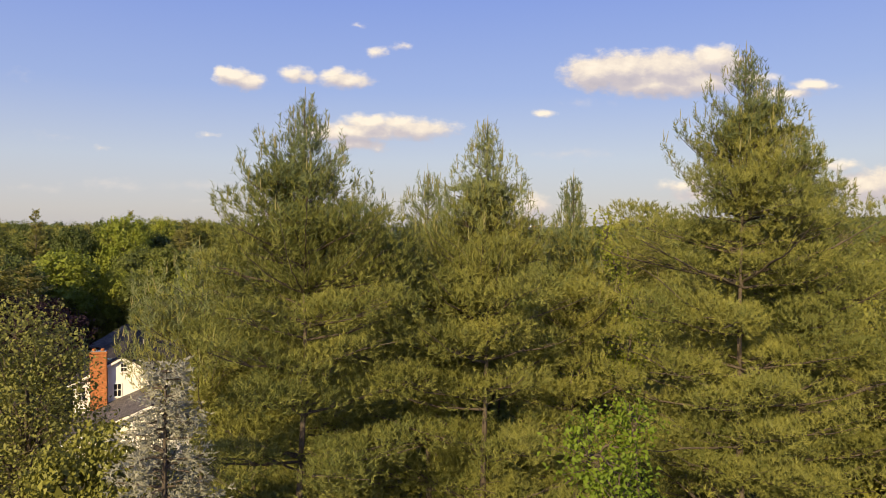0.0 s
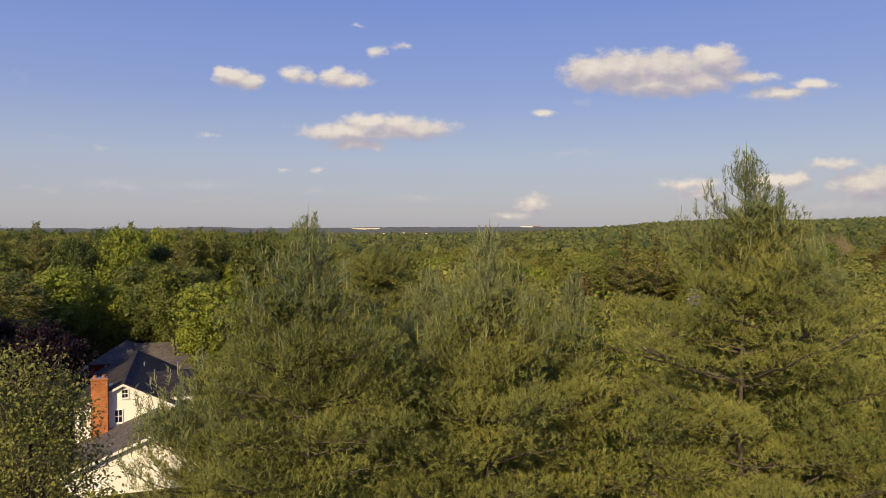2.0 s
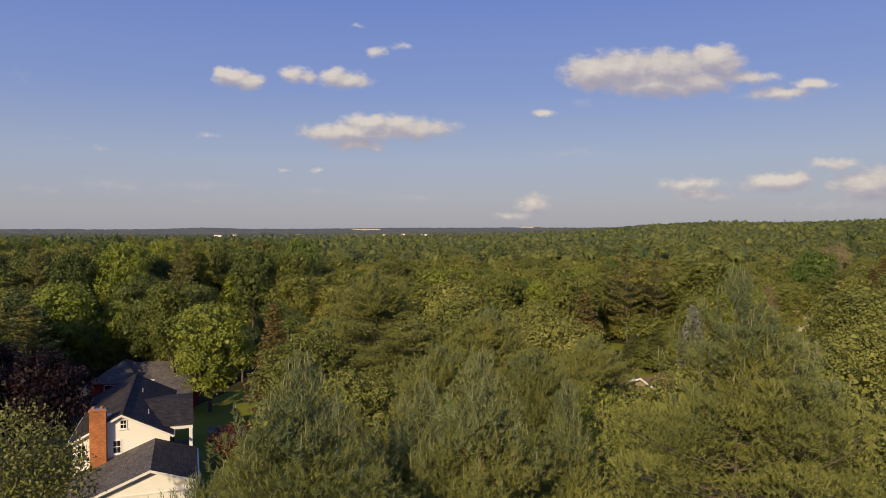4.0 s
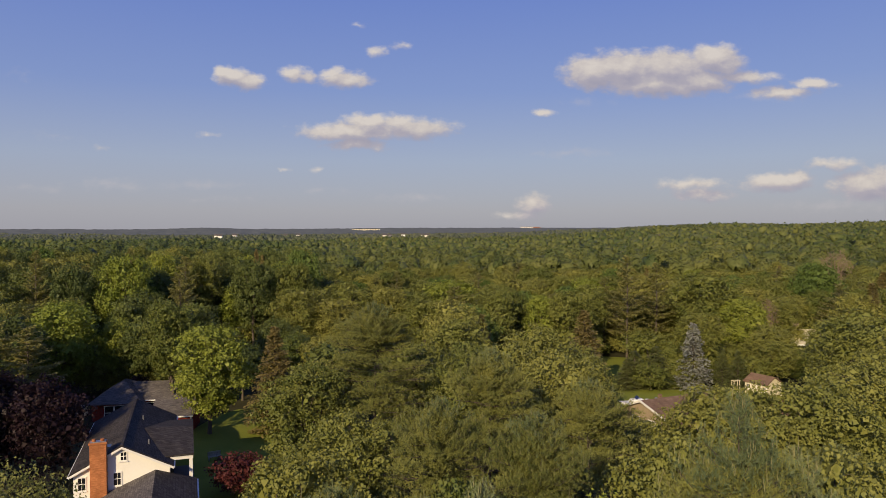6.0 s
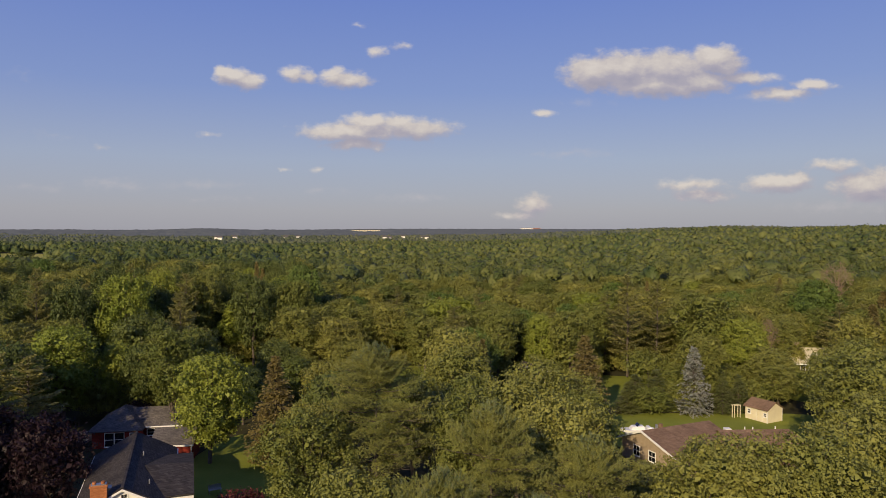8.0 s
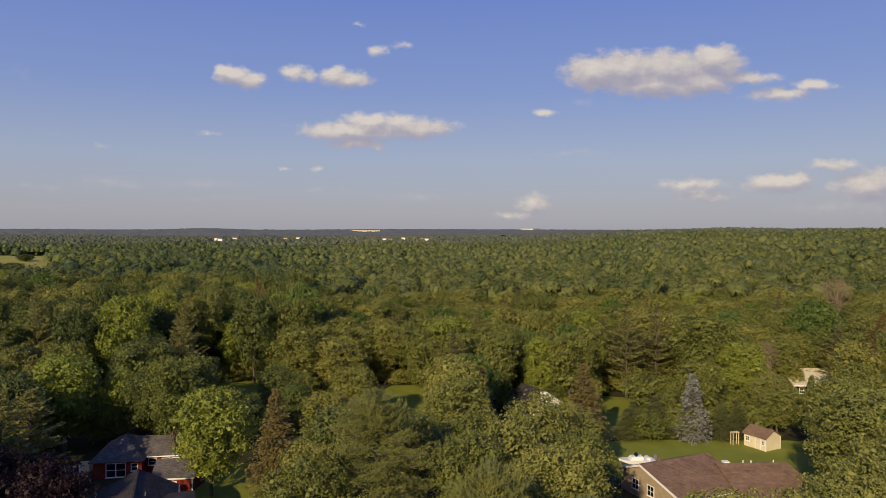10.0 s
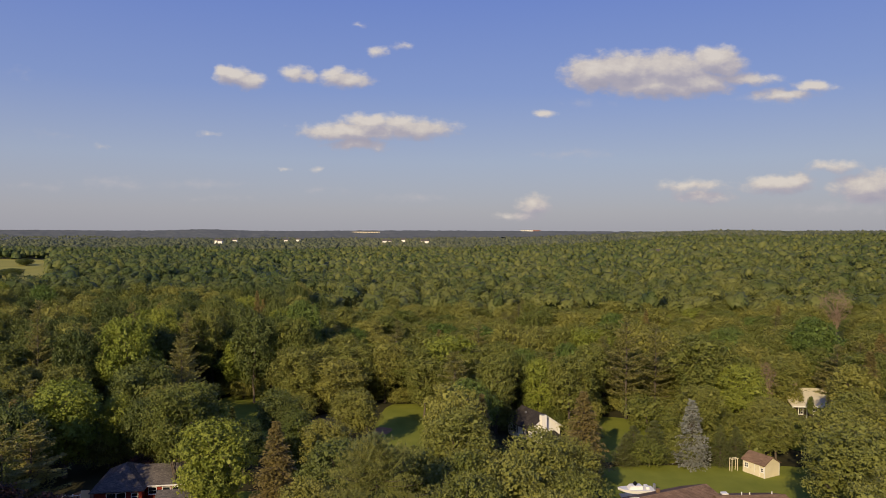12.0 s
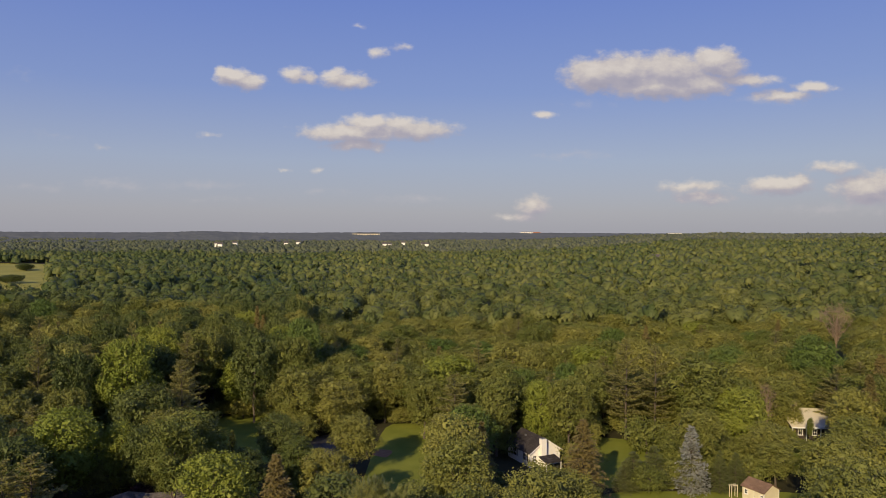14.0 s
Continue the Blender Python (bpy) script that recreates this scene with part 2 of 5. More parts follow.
RED_LEAF = leaf_material("red_maple_leaves", (0.055, 0.016, 0.017), (0.125, 0.034, 0.030), thin=0.1)
# leaves beyond a kilometre: distance haze is mixed into their colour
FAR_HAZED = leaf_material("haze_tinted_hill_leaves", (0.088, 0.106, 0.056), (0.190, 0.195, 0.100), spread=0.45, patch_scale=0.03, grain_scale=0.5, stand=0.9, by_crown=True, leafwise=0.10)
FAR = leaf_material("far_leaves", (0.062, 0.090, 0.026), (0.200, 0.205, 0.056), spread=0.55, patch_scale=0.10, stand=0.9, by_crown=True, leafwise=0.10)
BARK = plain("bark", (0.055, 0.042, 0.032), (0.17, 0.14, 0.11), 3.0, 0.9, relief=0.8, depth=0.04, streak=(3, 3, 0.6))
DEADWOOD = plain("dead_wood", (0.16, 0.11, 0.075), (0.33, 0.25, 0.18), 3.0, 0.9, relief=0.5)
CANDLE = plain("young_shoots", (0.16, 0.17, 0.07), (0.32, 0.29, 0.13), 9.0, 0.8)
LAWN = plain("mown_grass", (0.140, 0.172, 0.022), (0.235, 0.255, 0.042), 0.22, 0.9, relief=0.6, depth=0.05, fine=6.0, spec=0.15)
FLOOR = plain("forest_floor", (0.030, 0.030, 0.016), (0.075, 0.070, 0.032), 0.15, 0.95, relief=0.6, depth=0.08, fine=3.0, spec=0.1)
MEADOW = plain("hay_meadow", (0.23, 0.23, 0.05), (0.36, 0.33, 0.085), 0.03, 0.95, relief=0.3, fine=0.8, spec=0.1)
ASPHALT = plain("asphalt", (0.07, 0.07, 0.075), (0.13, 0.125, 0.125), 0.4, 0.85, relief=0.3)
SIDING = plain("white_siding", (0.80, 0.78, 0.70), (0.88, 0.86, 0.79), 0.6, 0.6, relief=0.1)
CREAM = plain("cream_boards", (0.60, 0.54, 0.38), (0.72, 0.66, 0.48), 0.8, 0.7, relief=0.1)
TRIM = plain("white_trim", (0.74, 0.73, 0.69), (0.82, 0.81, 0.78), 2.0, 0.5, relief=0.05)
RED = courses("red_boards", (0.20, 0.030, 0.022), (0.28, 0.045, 0.030), 0.2, axis=on_wall, width=4.0)
BRICK = courses("orange_brick", (0.34, 0.13, 0.055), (0.48, 0.20, 0.085), 0.075, axis=on_wall, width=0.22, joint=1.3)
SLATE = courses("charcoal_shingles", (0.036, 0.032, 0.031), (0.070, 0.063, 0.060), 0.16, axis=on_roof, width=0.32)
GREYROOF = courses("grey_shingles", (0.10, 0.092, 0.088), (0.17, 0.155, 0.145), 0.16, axis=on_roof, width=0.32)
BROWNROOF = courses("brown_shingles", (0.205, 0.133, 0.086), (0.275, 0.185, 0.122), 0.16, axis=on_roof, width=0.32)
GLASS = plain("window_glass", (0.010, 0.012, 0.016), (0.020, 0.022, 0.028), 1.0, 0.08, relief=0.0, spec=0.6)
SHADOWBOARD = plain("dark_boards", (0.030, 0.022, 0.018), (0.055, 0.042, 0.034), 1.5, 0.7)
STONE = plain("tan_stone", (0.26, 0.20, 0.13), (0.42, 0.34, 0.24), 2.0, 0.85, relief=0.6)
GELCOAT = plain("white_gelcoat", (0.76, 0.76, 0.74), (0.83, 0.83, 0.81), 1.0, 0.25, relief=0.02)
METAL = plain("dull_metal", (0.35, 0.35, 0.36), (0.5, 0.5, 0.5), 5.0, 0.45, metal=0.8)
MULCH = plain("wood_chips", (0.20, 0.10, 0.045), (0.36, 0.20, 0.10), 1.2, 0.95, relief=0.5)
# base colour carries painted aerial haze, greyer and bluer than leaves
HAZE = plain("haze_tinted_woods", (0.120, 0.135, 0.130), (0.165, 0.178, 0.170), 0.01, 1.0, relief=0.0, spec=0.0)

# ---- the trees close by, needle by needle and leaf by leaf ----
def needle_tufts(rng, P, D, L, count, needle, width):
    """Brushes of pointed needles along each shoot: one blade a needle. P, D: n x 3; L: shoot lengths."""
    n = len(P)
    t = rng.uniform(0.1, 1.0, (n, count))
    root = P[:, None] + D[:, None] * (L[:, None] * t)[..., None]
    out = rng.normal(size=(n, count, 3))
    out = unit(out - (out * D[:, None]).sum(-1, keepdims=True) * D[:, None])
    way = unit(out * rng.uniform(0.4, 1.0, (n, count, 1)) + D[:, None] * rng.uniform(0.35, 1.3, (n, count, 1)))
    ln = needle * rng.uniform(0.7, 1.25, (n, count, 1))
    side = unit(np.cross(way, rng.normal(size=way.shape))) * width * 0.5
    v = np.stack([root - side, root + side, root + way * ln], axis=2).reshape(-1, 3)
    return v, np.arange(n * count * 3).reshape(-1, 3)


def white_pine(x, y, H, seed, spread=0.62, reach=3.0, fine_from=11.4, needles=9, needle=0.108, width=0.0155, dense=1.0, plate=0.13, young=1.8, low=4.0, label="tall white pine with soft upturned boughs and bare top candles"):
    """A pine whose top is a spire of upright shoots and whose lower boughs carry cushions of needles with gaps between."""
    rng = np.random.default_rng(seed)
    ob = thing("white_pine", pose(x, y, -0.05, 0, 0, rng.uniform(0, 360)), label, "tree", "white pines in front")
    P, D, S, lines, radii, C = [], [], [], [], [], []
    up = np.array([0, 0, 1.0])
    # the leader, clothed in short shoots
    for i in range(26):
        a = rng.uniform(0, 2 * np.pi)
        P.append(np.array([0, 0, H - 0.22 - i * 0.045])), D.append(np.array([math.cos(a) * 0.55, math.sin(a) * 0.55, 0.85])), S.append(rng.uniform(0.08, 0.16))
    C.append((np.array([0, 0, H - 0.25]), np.array([0.05, 0.02, 1.0]), 0.36))
    # the spire: whorls of rising boughs, each a row of upright fingers
    d = 0.72
    while d < 4.2:
        L0 = min(0.10 + spread * 0.82 * (d - 0.50), reach)
        for b in range(int(rng.integers(5, 9) * (0.8 + 0.30 * d) * dense)):
            a = rng.uniform(0, 2 * np.pi)
            out = np.array([math.cos(a), math.sin(a), 0.0])
            side = np.array([-out[1], out[0], 0.0])
            L = L0 * (1.08 - 0.72 * rng.random() ** 1.6)
            k_ = max(4, int(L / 0.10))
            t = np.linspace(0, 1, k_)
            lift = L * (0.34 * t + 0.42 * t ** 2.2) * rng.uniform(0.7, 1.1)
            lift *= min(1.0, 0.5 * d / max(0.02, lift[-1]))
            line = out * (t * L)[:, None] + up * (H - d + rng.uniform(-0.1, 0.1) + lift)[:, None] + rng.normal(0, 0.02, (k_, 3)) * t[:, None]
            lines.append(np.concatenate([line[:-1:2], line[-1:]])), radii.append(np.linspace(0.006 + 0.006 * L, 0.004, len(lines[-1])))
            for i in range(1, k_):
                for q in range(3 if d > 1.4 else 2 if d > 0.9 else 1):
                    wide = (0.07 + 0.20 * t[i] * (1.15 - t[i])) * min(1.0, L) * 1.2
                    P.append(line[i] + side * rng.normal(0, wide) + up * rng.uniform(-0.10, 0.10))
                    D.append(up + out * rng.uniform(0.0, 0.55) + rng.normal(0, 0.20, 3)), S.append(rng.uniform(0.13, 0.30))
            P.append(line[-1]), D.append(up + out * 0.2), S.append(0.34)
            P.append(line[-1] + up * 0.2), D.append(up + out * 0.1), S.append(0.26)
            if rng.random() < 0.8:
                for q in range(rng.integers(1, 3)):
                    C.append((line[-1] + up * 0.2 + rng.normal(0, 0.04, 3), unit(up + rng.normal(0, 0.13, 3)), rng.uniform(0.14, 0.30)))
        d += 0.20 + 0.055 * d
    # the boughs below: cushions in tiers
    d = 1.9
    while H - d > low:
        fine = H - d > fine_from
        L0 = min(spread * (0.66 * d + 0.09 * d * d - 0.25), reach)
        for b in range(int(rng.integers(7, 10) * dense * (1.0 if fine else 0.7))):
            a = rng.uniform(0, 2 * np.pi)
            out = np.array([math.cos(a), math.sin(a), 0.0])
            side = np.array([-out[1], out[0], 0.0])
            L = L0 * rng.uniform(0.62, 1.12)
            z0 = H - d - 0.1 * L + rng.uniform(-0.22, 0.22)
            slope, curl = rng.uniform(0.05, 0.30), rng.uniform(0.02, 0.22)
            t = np.linspace(0, 1, 6)
            line = out * (t * L)[:, None] + up * (z0 + L * (slope * t + curl * t ** 2.5))[:, None] + rng.normal(0, 0.02 * L, (6, 3)) * t[:, None]
            lines.append(line), radii.append(np.linspace(0.012 + 0.008 * L, 0.006, 6))
            # several cushions along the outer part of the bough
            for q in range(rng.integers(4, 8)):
                f = rng.uniform(0.16, 1.0)
                size = rng.uniform(0.30, 0.66) * min(1.0, 0.45 + 0.2 * L)
                c = out * (f * L) + up * (z0 + L * (slope * f + curl * f ** 2.5) + rng.uniform(0.0, 0.16)) + side * rng.uniform(-0.5, 0.5) * (0.3 + 0.25 * L)
                root = line[min(5, int(f * 4))]
                lines.append(np.stack([root, (root + c) / 2 + up * 0.03, c])), radii.append(np.array([0.010, 0.007, 0.004]))
                n = max(4, int((size / (plate if fine else plate * 2.2)) ** 2 * 4.2))
                e = unit(rng.normal(size=(n, 3)) + np.array([0, 0, 0.6]))
                spot = c + e * size * rng.uniform(0.55, 1.0, (n, 1)) * np.array([1.15, 1.15, 0.62])
                P.extend(spot), D.extend(e * 0.7 + up * 0.75 + rng.normal(0, 0.22, (n, 3))), S.extend(rng.uniform(0.07, 0.16, n) * (1.0 if fine else 1.7))
        d += (rng.uniform(0.50, 0.75) if d < 4.5 else rng.uniform(0.75, 1.20)) if fine else 1.3
    P, D, S = np.array(P), unit(np.array(D)), np.array(S)
    high = P[:, 2] > fine_from
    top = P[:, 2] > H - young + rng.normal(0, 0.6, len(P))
    lower = [needle_tufts(rng, P[high & ~top], D[high & ~top], S[high & ~top], needles, needle, width)]
    if (~high).any():
        lower.append(needle_tufts(rng, P[~high], D[~high], S[~high], 6, 0.26, 0.05))
    v, f = merge(lower)
    child("foliage", mesh_from("foliage", v, f, PINE), ob)
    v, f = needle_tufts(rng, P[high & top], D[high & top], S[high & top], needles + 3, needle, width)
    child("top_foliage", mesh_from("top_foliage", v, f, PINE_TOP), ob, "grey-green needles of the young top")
    trunk = bent((0, 0, -0.3), (0, 0, H - 0.15), rng, 9, wobble=0.003)
    tv, tf = tubes([trunk], [0.010 + 0.24 * np.linspace(1, 0, 9) ** 1.5], 9)
    child("trunk", mesh_from("trunk", tv, tf, BARK, True), ob)
    tv, tf = tubes(lines, radii, 4)
    tagged(child("branchwork", mesh_from("branchwork", tv, tf, BARK, True), ob, "thin grey-brown boughs"), kind="stuff")
    cv, cf = tubes([np.stack([p, p + w * l * 0.5, p + w * l]) for p, w, l in C], [np.array([0.010, 0.009, 0.003])] * len(C), 4)
    tagged(child("young_growth", mesh_from("young_growth", cv, cf, CANDLE, True), ob, "pale upright young shoots"), kind="stuff")
    return ob

# ---- building tools ----
def mesh_from(name, verts, faces, mat, smooth=False):
    """A mesh from arrays: verts n x 3, faces m x 3 or m x 4."""
    verts, faces = np.asarray(verts, dtype=np.float32), np.asarray(faces, dtype=np.int32)
    me = bpy.data.meshes.new(name)
    n, corners = len(faces), faces.shape[1]
    me.vertices.add(len(verts))
    me.vertices.foreach_set("co", verts.ravel())
    me.loops.add(n * corners)
    me.loops.foreach_set("vertex_index", faces.ravel())
    me.polygons.add(n)
    me.polygons.foreach_set("loop_start", np.arange(0, n * corners, corners, dtype=np.int32))
    me.update(calc_edges=True)
    if smooth:
        me.polygons.foreach_set("use_smooth", np.ones(n, dtype=bool))
    me.materials.append(mat)
    return me


def child(name, me, parent, label=""):
    ob = new(name, me)
    ob.parent = parent
    return tagged(ob, label)


def part(name, bm, mat, parent=None, label="", smooth=False):
    me = bpy.data.meshes.new(name)
    bm.normal_update()
    bm.to_mesh(me)
    bm.free()
    me.materials.append(mat)
    if smooth:
        me.polygons.foreach_set("use_smooth", np.ones(len(me.polygons), dtype=bool))
    ob = new(name, me)
    if parent:
        ob.parent = parent
    return tagged(ob, label)


def thing(name, m, label, category, group="", kind=""):
    ob = new(name)
    ob.matrix_world = m
    ob.empty_display_size = 0.2
    return tagged(ob, label, category, group, kind)


def unit(v):
    return v / np.maximum(np.linalg.norm(v, axis=-1, keepdims=True), 1e-9)


def sprays(places, along, normals, length, width, rng, bend=0.25):
    """Leaves: a kite each, folded out of its plane at the tip. Returns verts and quads."""
    along = unit(along)
    side = unit(np.cross(along, normals))
    up = np.cross(side, along)
    L, W = np.broadcast_to(np.asarray(length), (len(places),))[:, None], np.broadcast_to(np.asarray(width), (len(places),))[:, None]
    mid = places + along * L * 0.45
    v = np.stack([places, mid + side * W * 0.5 + up * L * bend * 0.3, places + along * L - up * L * bend, mid - side * W * 0.5 + up * L * bend * 0.3], axis=1)
    return v.reshape(-1, 3), np.arange(len(places) * 4).reshape(-1, 4)


def tubes(lines, radii, sides=5):
    """Tapered limbs. lines: list of k x 3 arrays, radii: list of k arrays."""
    V, F, base = [], [], 0
    ring = np.arange(sides) * 2 * np.pi / sides
    for line, r in zip(lines, radii):
        line = np.asarray(line, float)
        d = unit(np.gradient(line, axis=0))
        ref = np.where(np.abs(d[:, 2:3]) > 0.9, np.array([[1.0, 0, 0]]), np.array([[0, 0, 1.0]]))
        a = unit(np.cross(d, ref))
        b = np.cross(d, a)
        r = np.asarray(r)[:, None, None]
        V.append((line[:, None] + r * (a[:, None] * np.cos(ring)[None, :, None] + b[:, None] * np.sin(ring)[None, :, None])).reshape(-1, 3))
        k = len(line)
        i, j = np.meshgrid(np.arange(k - 1), np.arange(sides), indexing="ij")
        q = np.stack([i * sides + j, i * sides + (j + 1) % sides, (i + 1) * sides + (j + 1) % sides, (i + 1) * sides + j], axis=-1).reshape(-1, 4)
        F.append(q + base)
        base += k * sides
    return np.concatenate(V), np.concatenate(F)


def bent(a, b, rng, steps=5, sag=0.0, wobble=0.04):
    """A slightly crooked line from a to b."""
    a, b = np.asarray(a, float), np.asarray(b, float)
    s = np.linspace(0, 1, steps)[:, None]
    line = a + (b - a) * s + rng.normal(0, wobble, (steps, 3)) * np.linalg.norm(b - a) * np.sin(s * np.pi)
    line[:, 2] -= sag * (s[:, 0] * (1 - s[:, 0])) * 4
    return line


def ball(fineness):
    """A little ball, as arrays."""
    bm = bmesh.new()
    bmesh.ops.create_icosphere(bm, subdivisions=fineness, radius=1.0)
    bm.verts.index_update()
    v, f = np.array([q.co[:] for q in bm.verts]), np.array([[q.index for q in face.verts] for face in bm.faces])
    bm.free()
    return v, f


def merge(pieces):
    V, F, base = [], [], 0
    for v, f in pieces:
        V.append(v), F.append(f + base)
        base += len(v)
    return np.concatenate(V), np.concatenate(F)


def split_quads(f):
    return np.concatenate([f[:, [0, 1, 2]], f[:, [0, 2, 3]]])


# ---- trees ----
def lobes_for(rng, H, R, base, count):
    """Where the leafy masses of a broad crown sit: centres and radii."""
    mid, half = (H + base) / 2, (H - base) / 2
    c, r = [], []
    for i in range(count):
        z = 1 - 2 * (i + 0.5) / count
        a = i * 2.39996 + rng.uniform(-0.5, 0.5)
        ring = math.sqrt(max(0.0, 1 - z * z)) * rng.uniform(0.55, 1.0)
        size = rng.uniform(0.26, 0.46) * R
        flare = 1.0 if z > -0.3 else 0.8
        c.append((math.cos(a) * ring * (R - size * 0.7) * flare, math.sin(a) * ring * (R - size * 0.7) * flare, mid + z * (half - size * 0.8) + rng.uniform(-0.3, 0.3)))
        r.append(size)
    c.append((0, 0, mid)), r.append(R * 0.55)
    return np.array(c), np.array(r)


def broad_crown(rng, H, R, base, count, leaves, leaf, squash=0.8, droop=0.25, per=20):
    """Leaves in sprigs, the sprigs in boughs; a looser filling of large shaded leaves inside."""
    c, r = lobes_for(rng, H, R, base, count)
    share = r ** 2 / (r ** 2).sum()

    def sprigs(n, low, high, gap):
        pick = rng.choice(len(r), n, p=share)
        d = unit(rng.normal(size=(n, 3)) + np.array([0, 0, 0.35]))
        p = c[pick] + d * (r[pick] * rng.uniform(low, high, n))[:, None] * np.array([1, 1, squash])
        inside = np.zeros(n, bool)
        for i in range(len(r)):
            inside |= (np.linalg.norm((p - c[i]) / np.array([1, 1, squash]), axis=1) < r[i] * gap) & (pick != i)
        return p[~inside], d[~inside]

    p, d = sprigs(int(leaves / per * 1.6), 0.78, 1.14, 0.74)
    p, d = p[:leaves // per], d[:leaves // per]
    spot = np.repeat(p, per, axis=0) + rng.normal(size=(len(p) * per, 3)) * leaf * np.array([1.15, 1.15, 0.85])
    dd = np.repeat(unit(d + rng.normal(size=d.shape) * 0.25), per, axis=0)
    n = unit(dd * 0.75 + rng.normal(size=spot.shape) * 0.50 + np.array([0, 0, 0.35]))
    size = leaf * rng.uniform(0.6, 1.4, len(spot))
    outer = sprays(spot, np.cross(n, rng.normal(size=n.shape)) + np.array([0, 0, -droop]), n, size, size * 0.72, rng)
    p, d = sprigs(leaves // 9, 0.35, 0.76, 0.3)
    n = unit(d + rng.normal(size=d.shape) * 0.5)
    size = leaf * 2.4 * rng.uniform(0.7, 1.3, len(p))
    inner = sprays(p, np.cross(n, rng.normal(size=n.shape)), n, size, size * 0.8, rng)
    return merge([outer, inner]), c, r


def limbs(rng, H, base, tips, girth, sides=5, twigs=()):
    """Trunk and main limbs, to the given tips."""
    top = np.array([rng.uniform(-0.3, 0.3), rng.uniform(-0.3, 0.3), H * 0.72])
    trunk = bent((0, 0, -0.3), top, rng, 7, wobble=0.012)
    lines, radii = [trunk], [np.linspace(girth, girth * 0.25, 7)]
    for tip in tips:
        s = np.clip((tip[2] - base) / (H - base) * 0.6 + 0.25, 0.2, 0.8)
        root = trunk[0] + (trunk[-1] - trunk[0]) * s
        lines.append(bent(root, tip, rng, 5, sag=-0.2, wobble=0.05))
        radii.append(np.linspace(girth * 0.42, girth * 0.06, 5))
    for a, b in twigs:
        lines.append(bent(a, b, rng, 4, wobble=0.08))
        radii.append(np.linspace(girth * 0.10, girth * 0.02, 4))
    return tubes(lines, radii, sides)


def broad_tree(name, label, H, R, base, mat, seed, leaves=1500, leaf=0.55, count=14, squash=0.8, category="tree", m=None, group=""):
    rng = np.random.default_rng(seed)
    ob = thing(name, m or Matrix(), label, category, group)
    (v, f), c, r = broad_crown(rng, H, R, base, count, leaves, leaf, squash)
    child("crown", mesh_from("crown", v, f, mat), ob)
    tv, tf = limbs(rng, H, base, c, 0.018 * H + 0.03, twigs=[(c[i], c[i] + unit(rng.normal(size=3)) * r[i]) for i in range(0, len(c), 2)])
    child("trunk", mesh_from("trunk", tv, tf, BARK, True), ob)
    return ob


def layered_tree(name, label, H, R, base, mat, seed, whorls=18, per=7, droop=0.35, rise=0.0, leaf=0.5, full=1.0, taper=0.9, category="tree", m=None, step=0.45, blades=3, needles=None):
    """A conifer: whorls of boughs clothed in sprays."""
    rng = np.random.default_rng(seed)
    ob = thing(name, m or Matrix(), label, category)
    P, A, N, S, lines, radii = [], [], [], [], [], []
    for w in range(whorls):
        s = (w + 0.5) / whorls
        z = base + (H - base) * s
        reach = R * ((1 - s) ** taper) * (1.0 if s > 0.12 else 0.75) + 0.15
        for b in range(per):
            a = rng.uniform(0, 2 * np.pi)
            L = reach * rng.uniform(0.65, 1.15) * full
            zz = z + rng.uniform(-0.5, 0.5) * (H - base) / whorls
            slope = rise * (0.4 + s) - droop * (1 - s) + rng.uniform(-0.12, 0.12)
            out = np.array([math.cos(a), math.sin(a), 0.0])
            side = np.array([-out[1], out[0], 0.0])
            t = np.arange(0.18, 1.0, min(0.35, step / max(L, 0.3)))
            line = np.outer(t * L, out)
            line[:, 2] = zz + slope * L * t + 0.10 * L * t ** 2
            lines.append(np.stack([np.array([0, 0, zz]), line[-1]])), radii.append(np.array([0.02 + 0.006 * L, 0.012]))
            for i, p in enumerate(line):
                half = (0.22 + 0.38 * (1 - t[i])) * min(L, 2.4) * 0.6
                for k_ in range(blades):
                    lat = rng.uniform(-1, 1)
                    P.append(p + side * lat * half + np.array([0, 0, rng.uniform(-0.12, 0.16)]))
                    A.append(out * 0.7 + side * lat * 1.1 + np.array([0, 0, rng.uniform(-0.55, 0.45) + rise * 0.8]))
                    N.append(np.array([0, 0, 1.0]) + rng.normal(0, 0.45, 3))
                    S.append(leaf * rng.uniform(0.65, 1.35))
    # the leader
    for i in range(14):
        P.append(np.array([0, 0, H - 1.2 * (i / 14)])), A.append(np.array([*rng.normal(0, 0.5, 2), 0.9])), N.append(rng.normal(0, 1, 3)), S.append(leaf * 0.8)
    S = np.array(S)
    if needles:
        v, f = needle_tufts(rng, np.array(P), unit(np.array(A)), S, *needles)
    else:
        v, f = sprays(np.array(P), np.array(A), unit(np.array(N)), S, S * 0.55, rng, 0.2)
        f = split_quads(f)
    child("crown", mesh_from("crown", v, f, mat), ob)
    trunk = bent((0, 0, -0.3), (0, 0, H - 0.3), rng, 7, wobble=0.006)
    tv, tf = tubes([trunk] + lines, [np.linspace(0.014 * H + 0.03, 0.02, 7)] + radii, 5)
    child("trunk", mesh_from("trunk", tv, tf, BARK, True), ob)
    return ob


# ---- the land ----
def ease(a, b, x):
    s = np.clip((np.asarray(x, float) - a) / (b - a), 0, 1)
    return s * s * (3 - 2 * s)


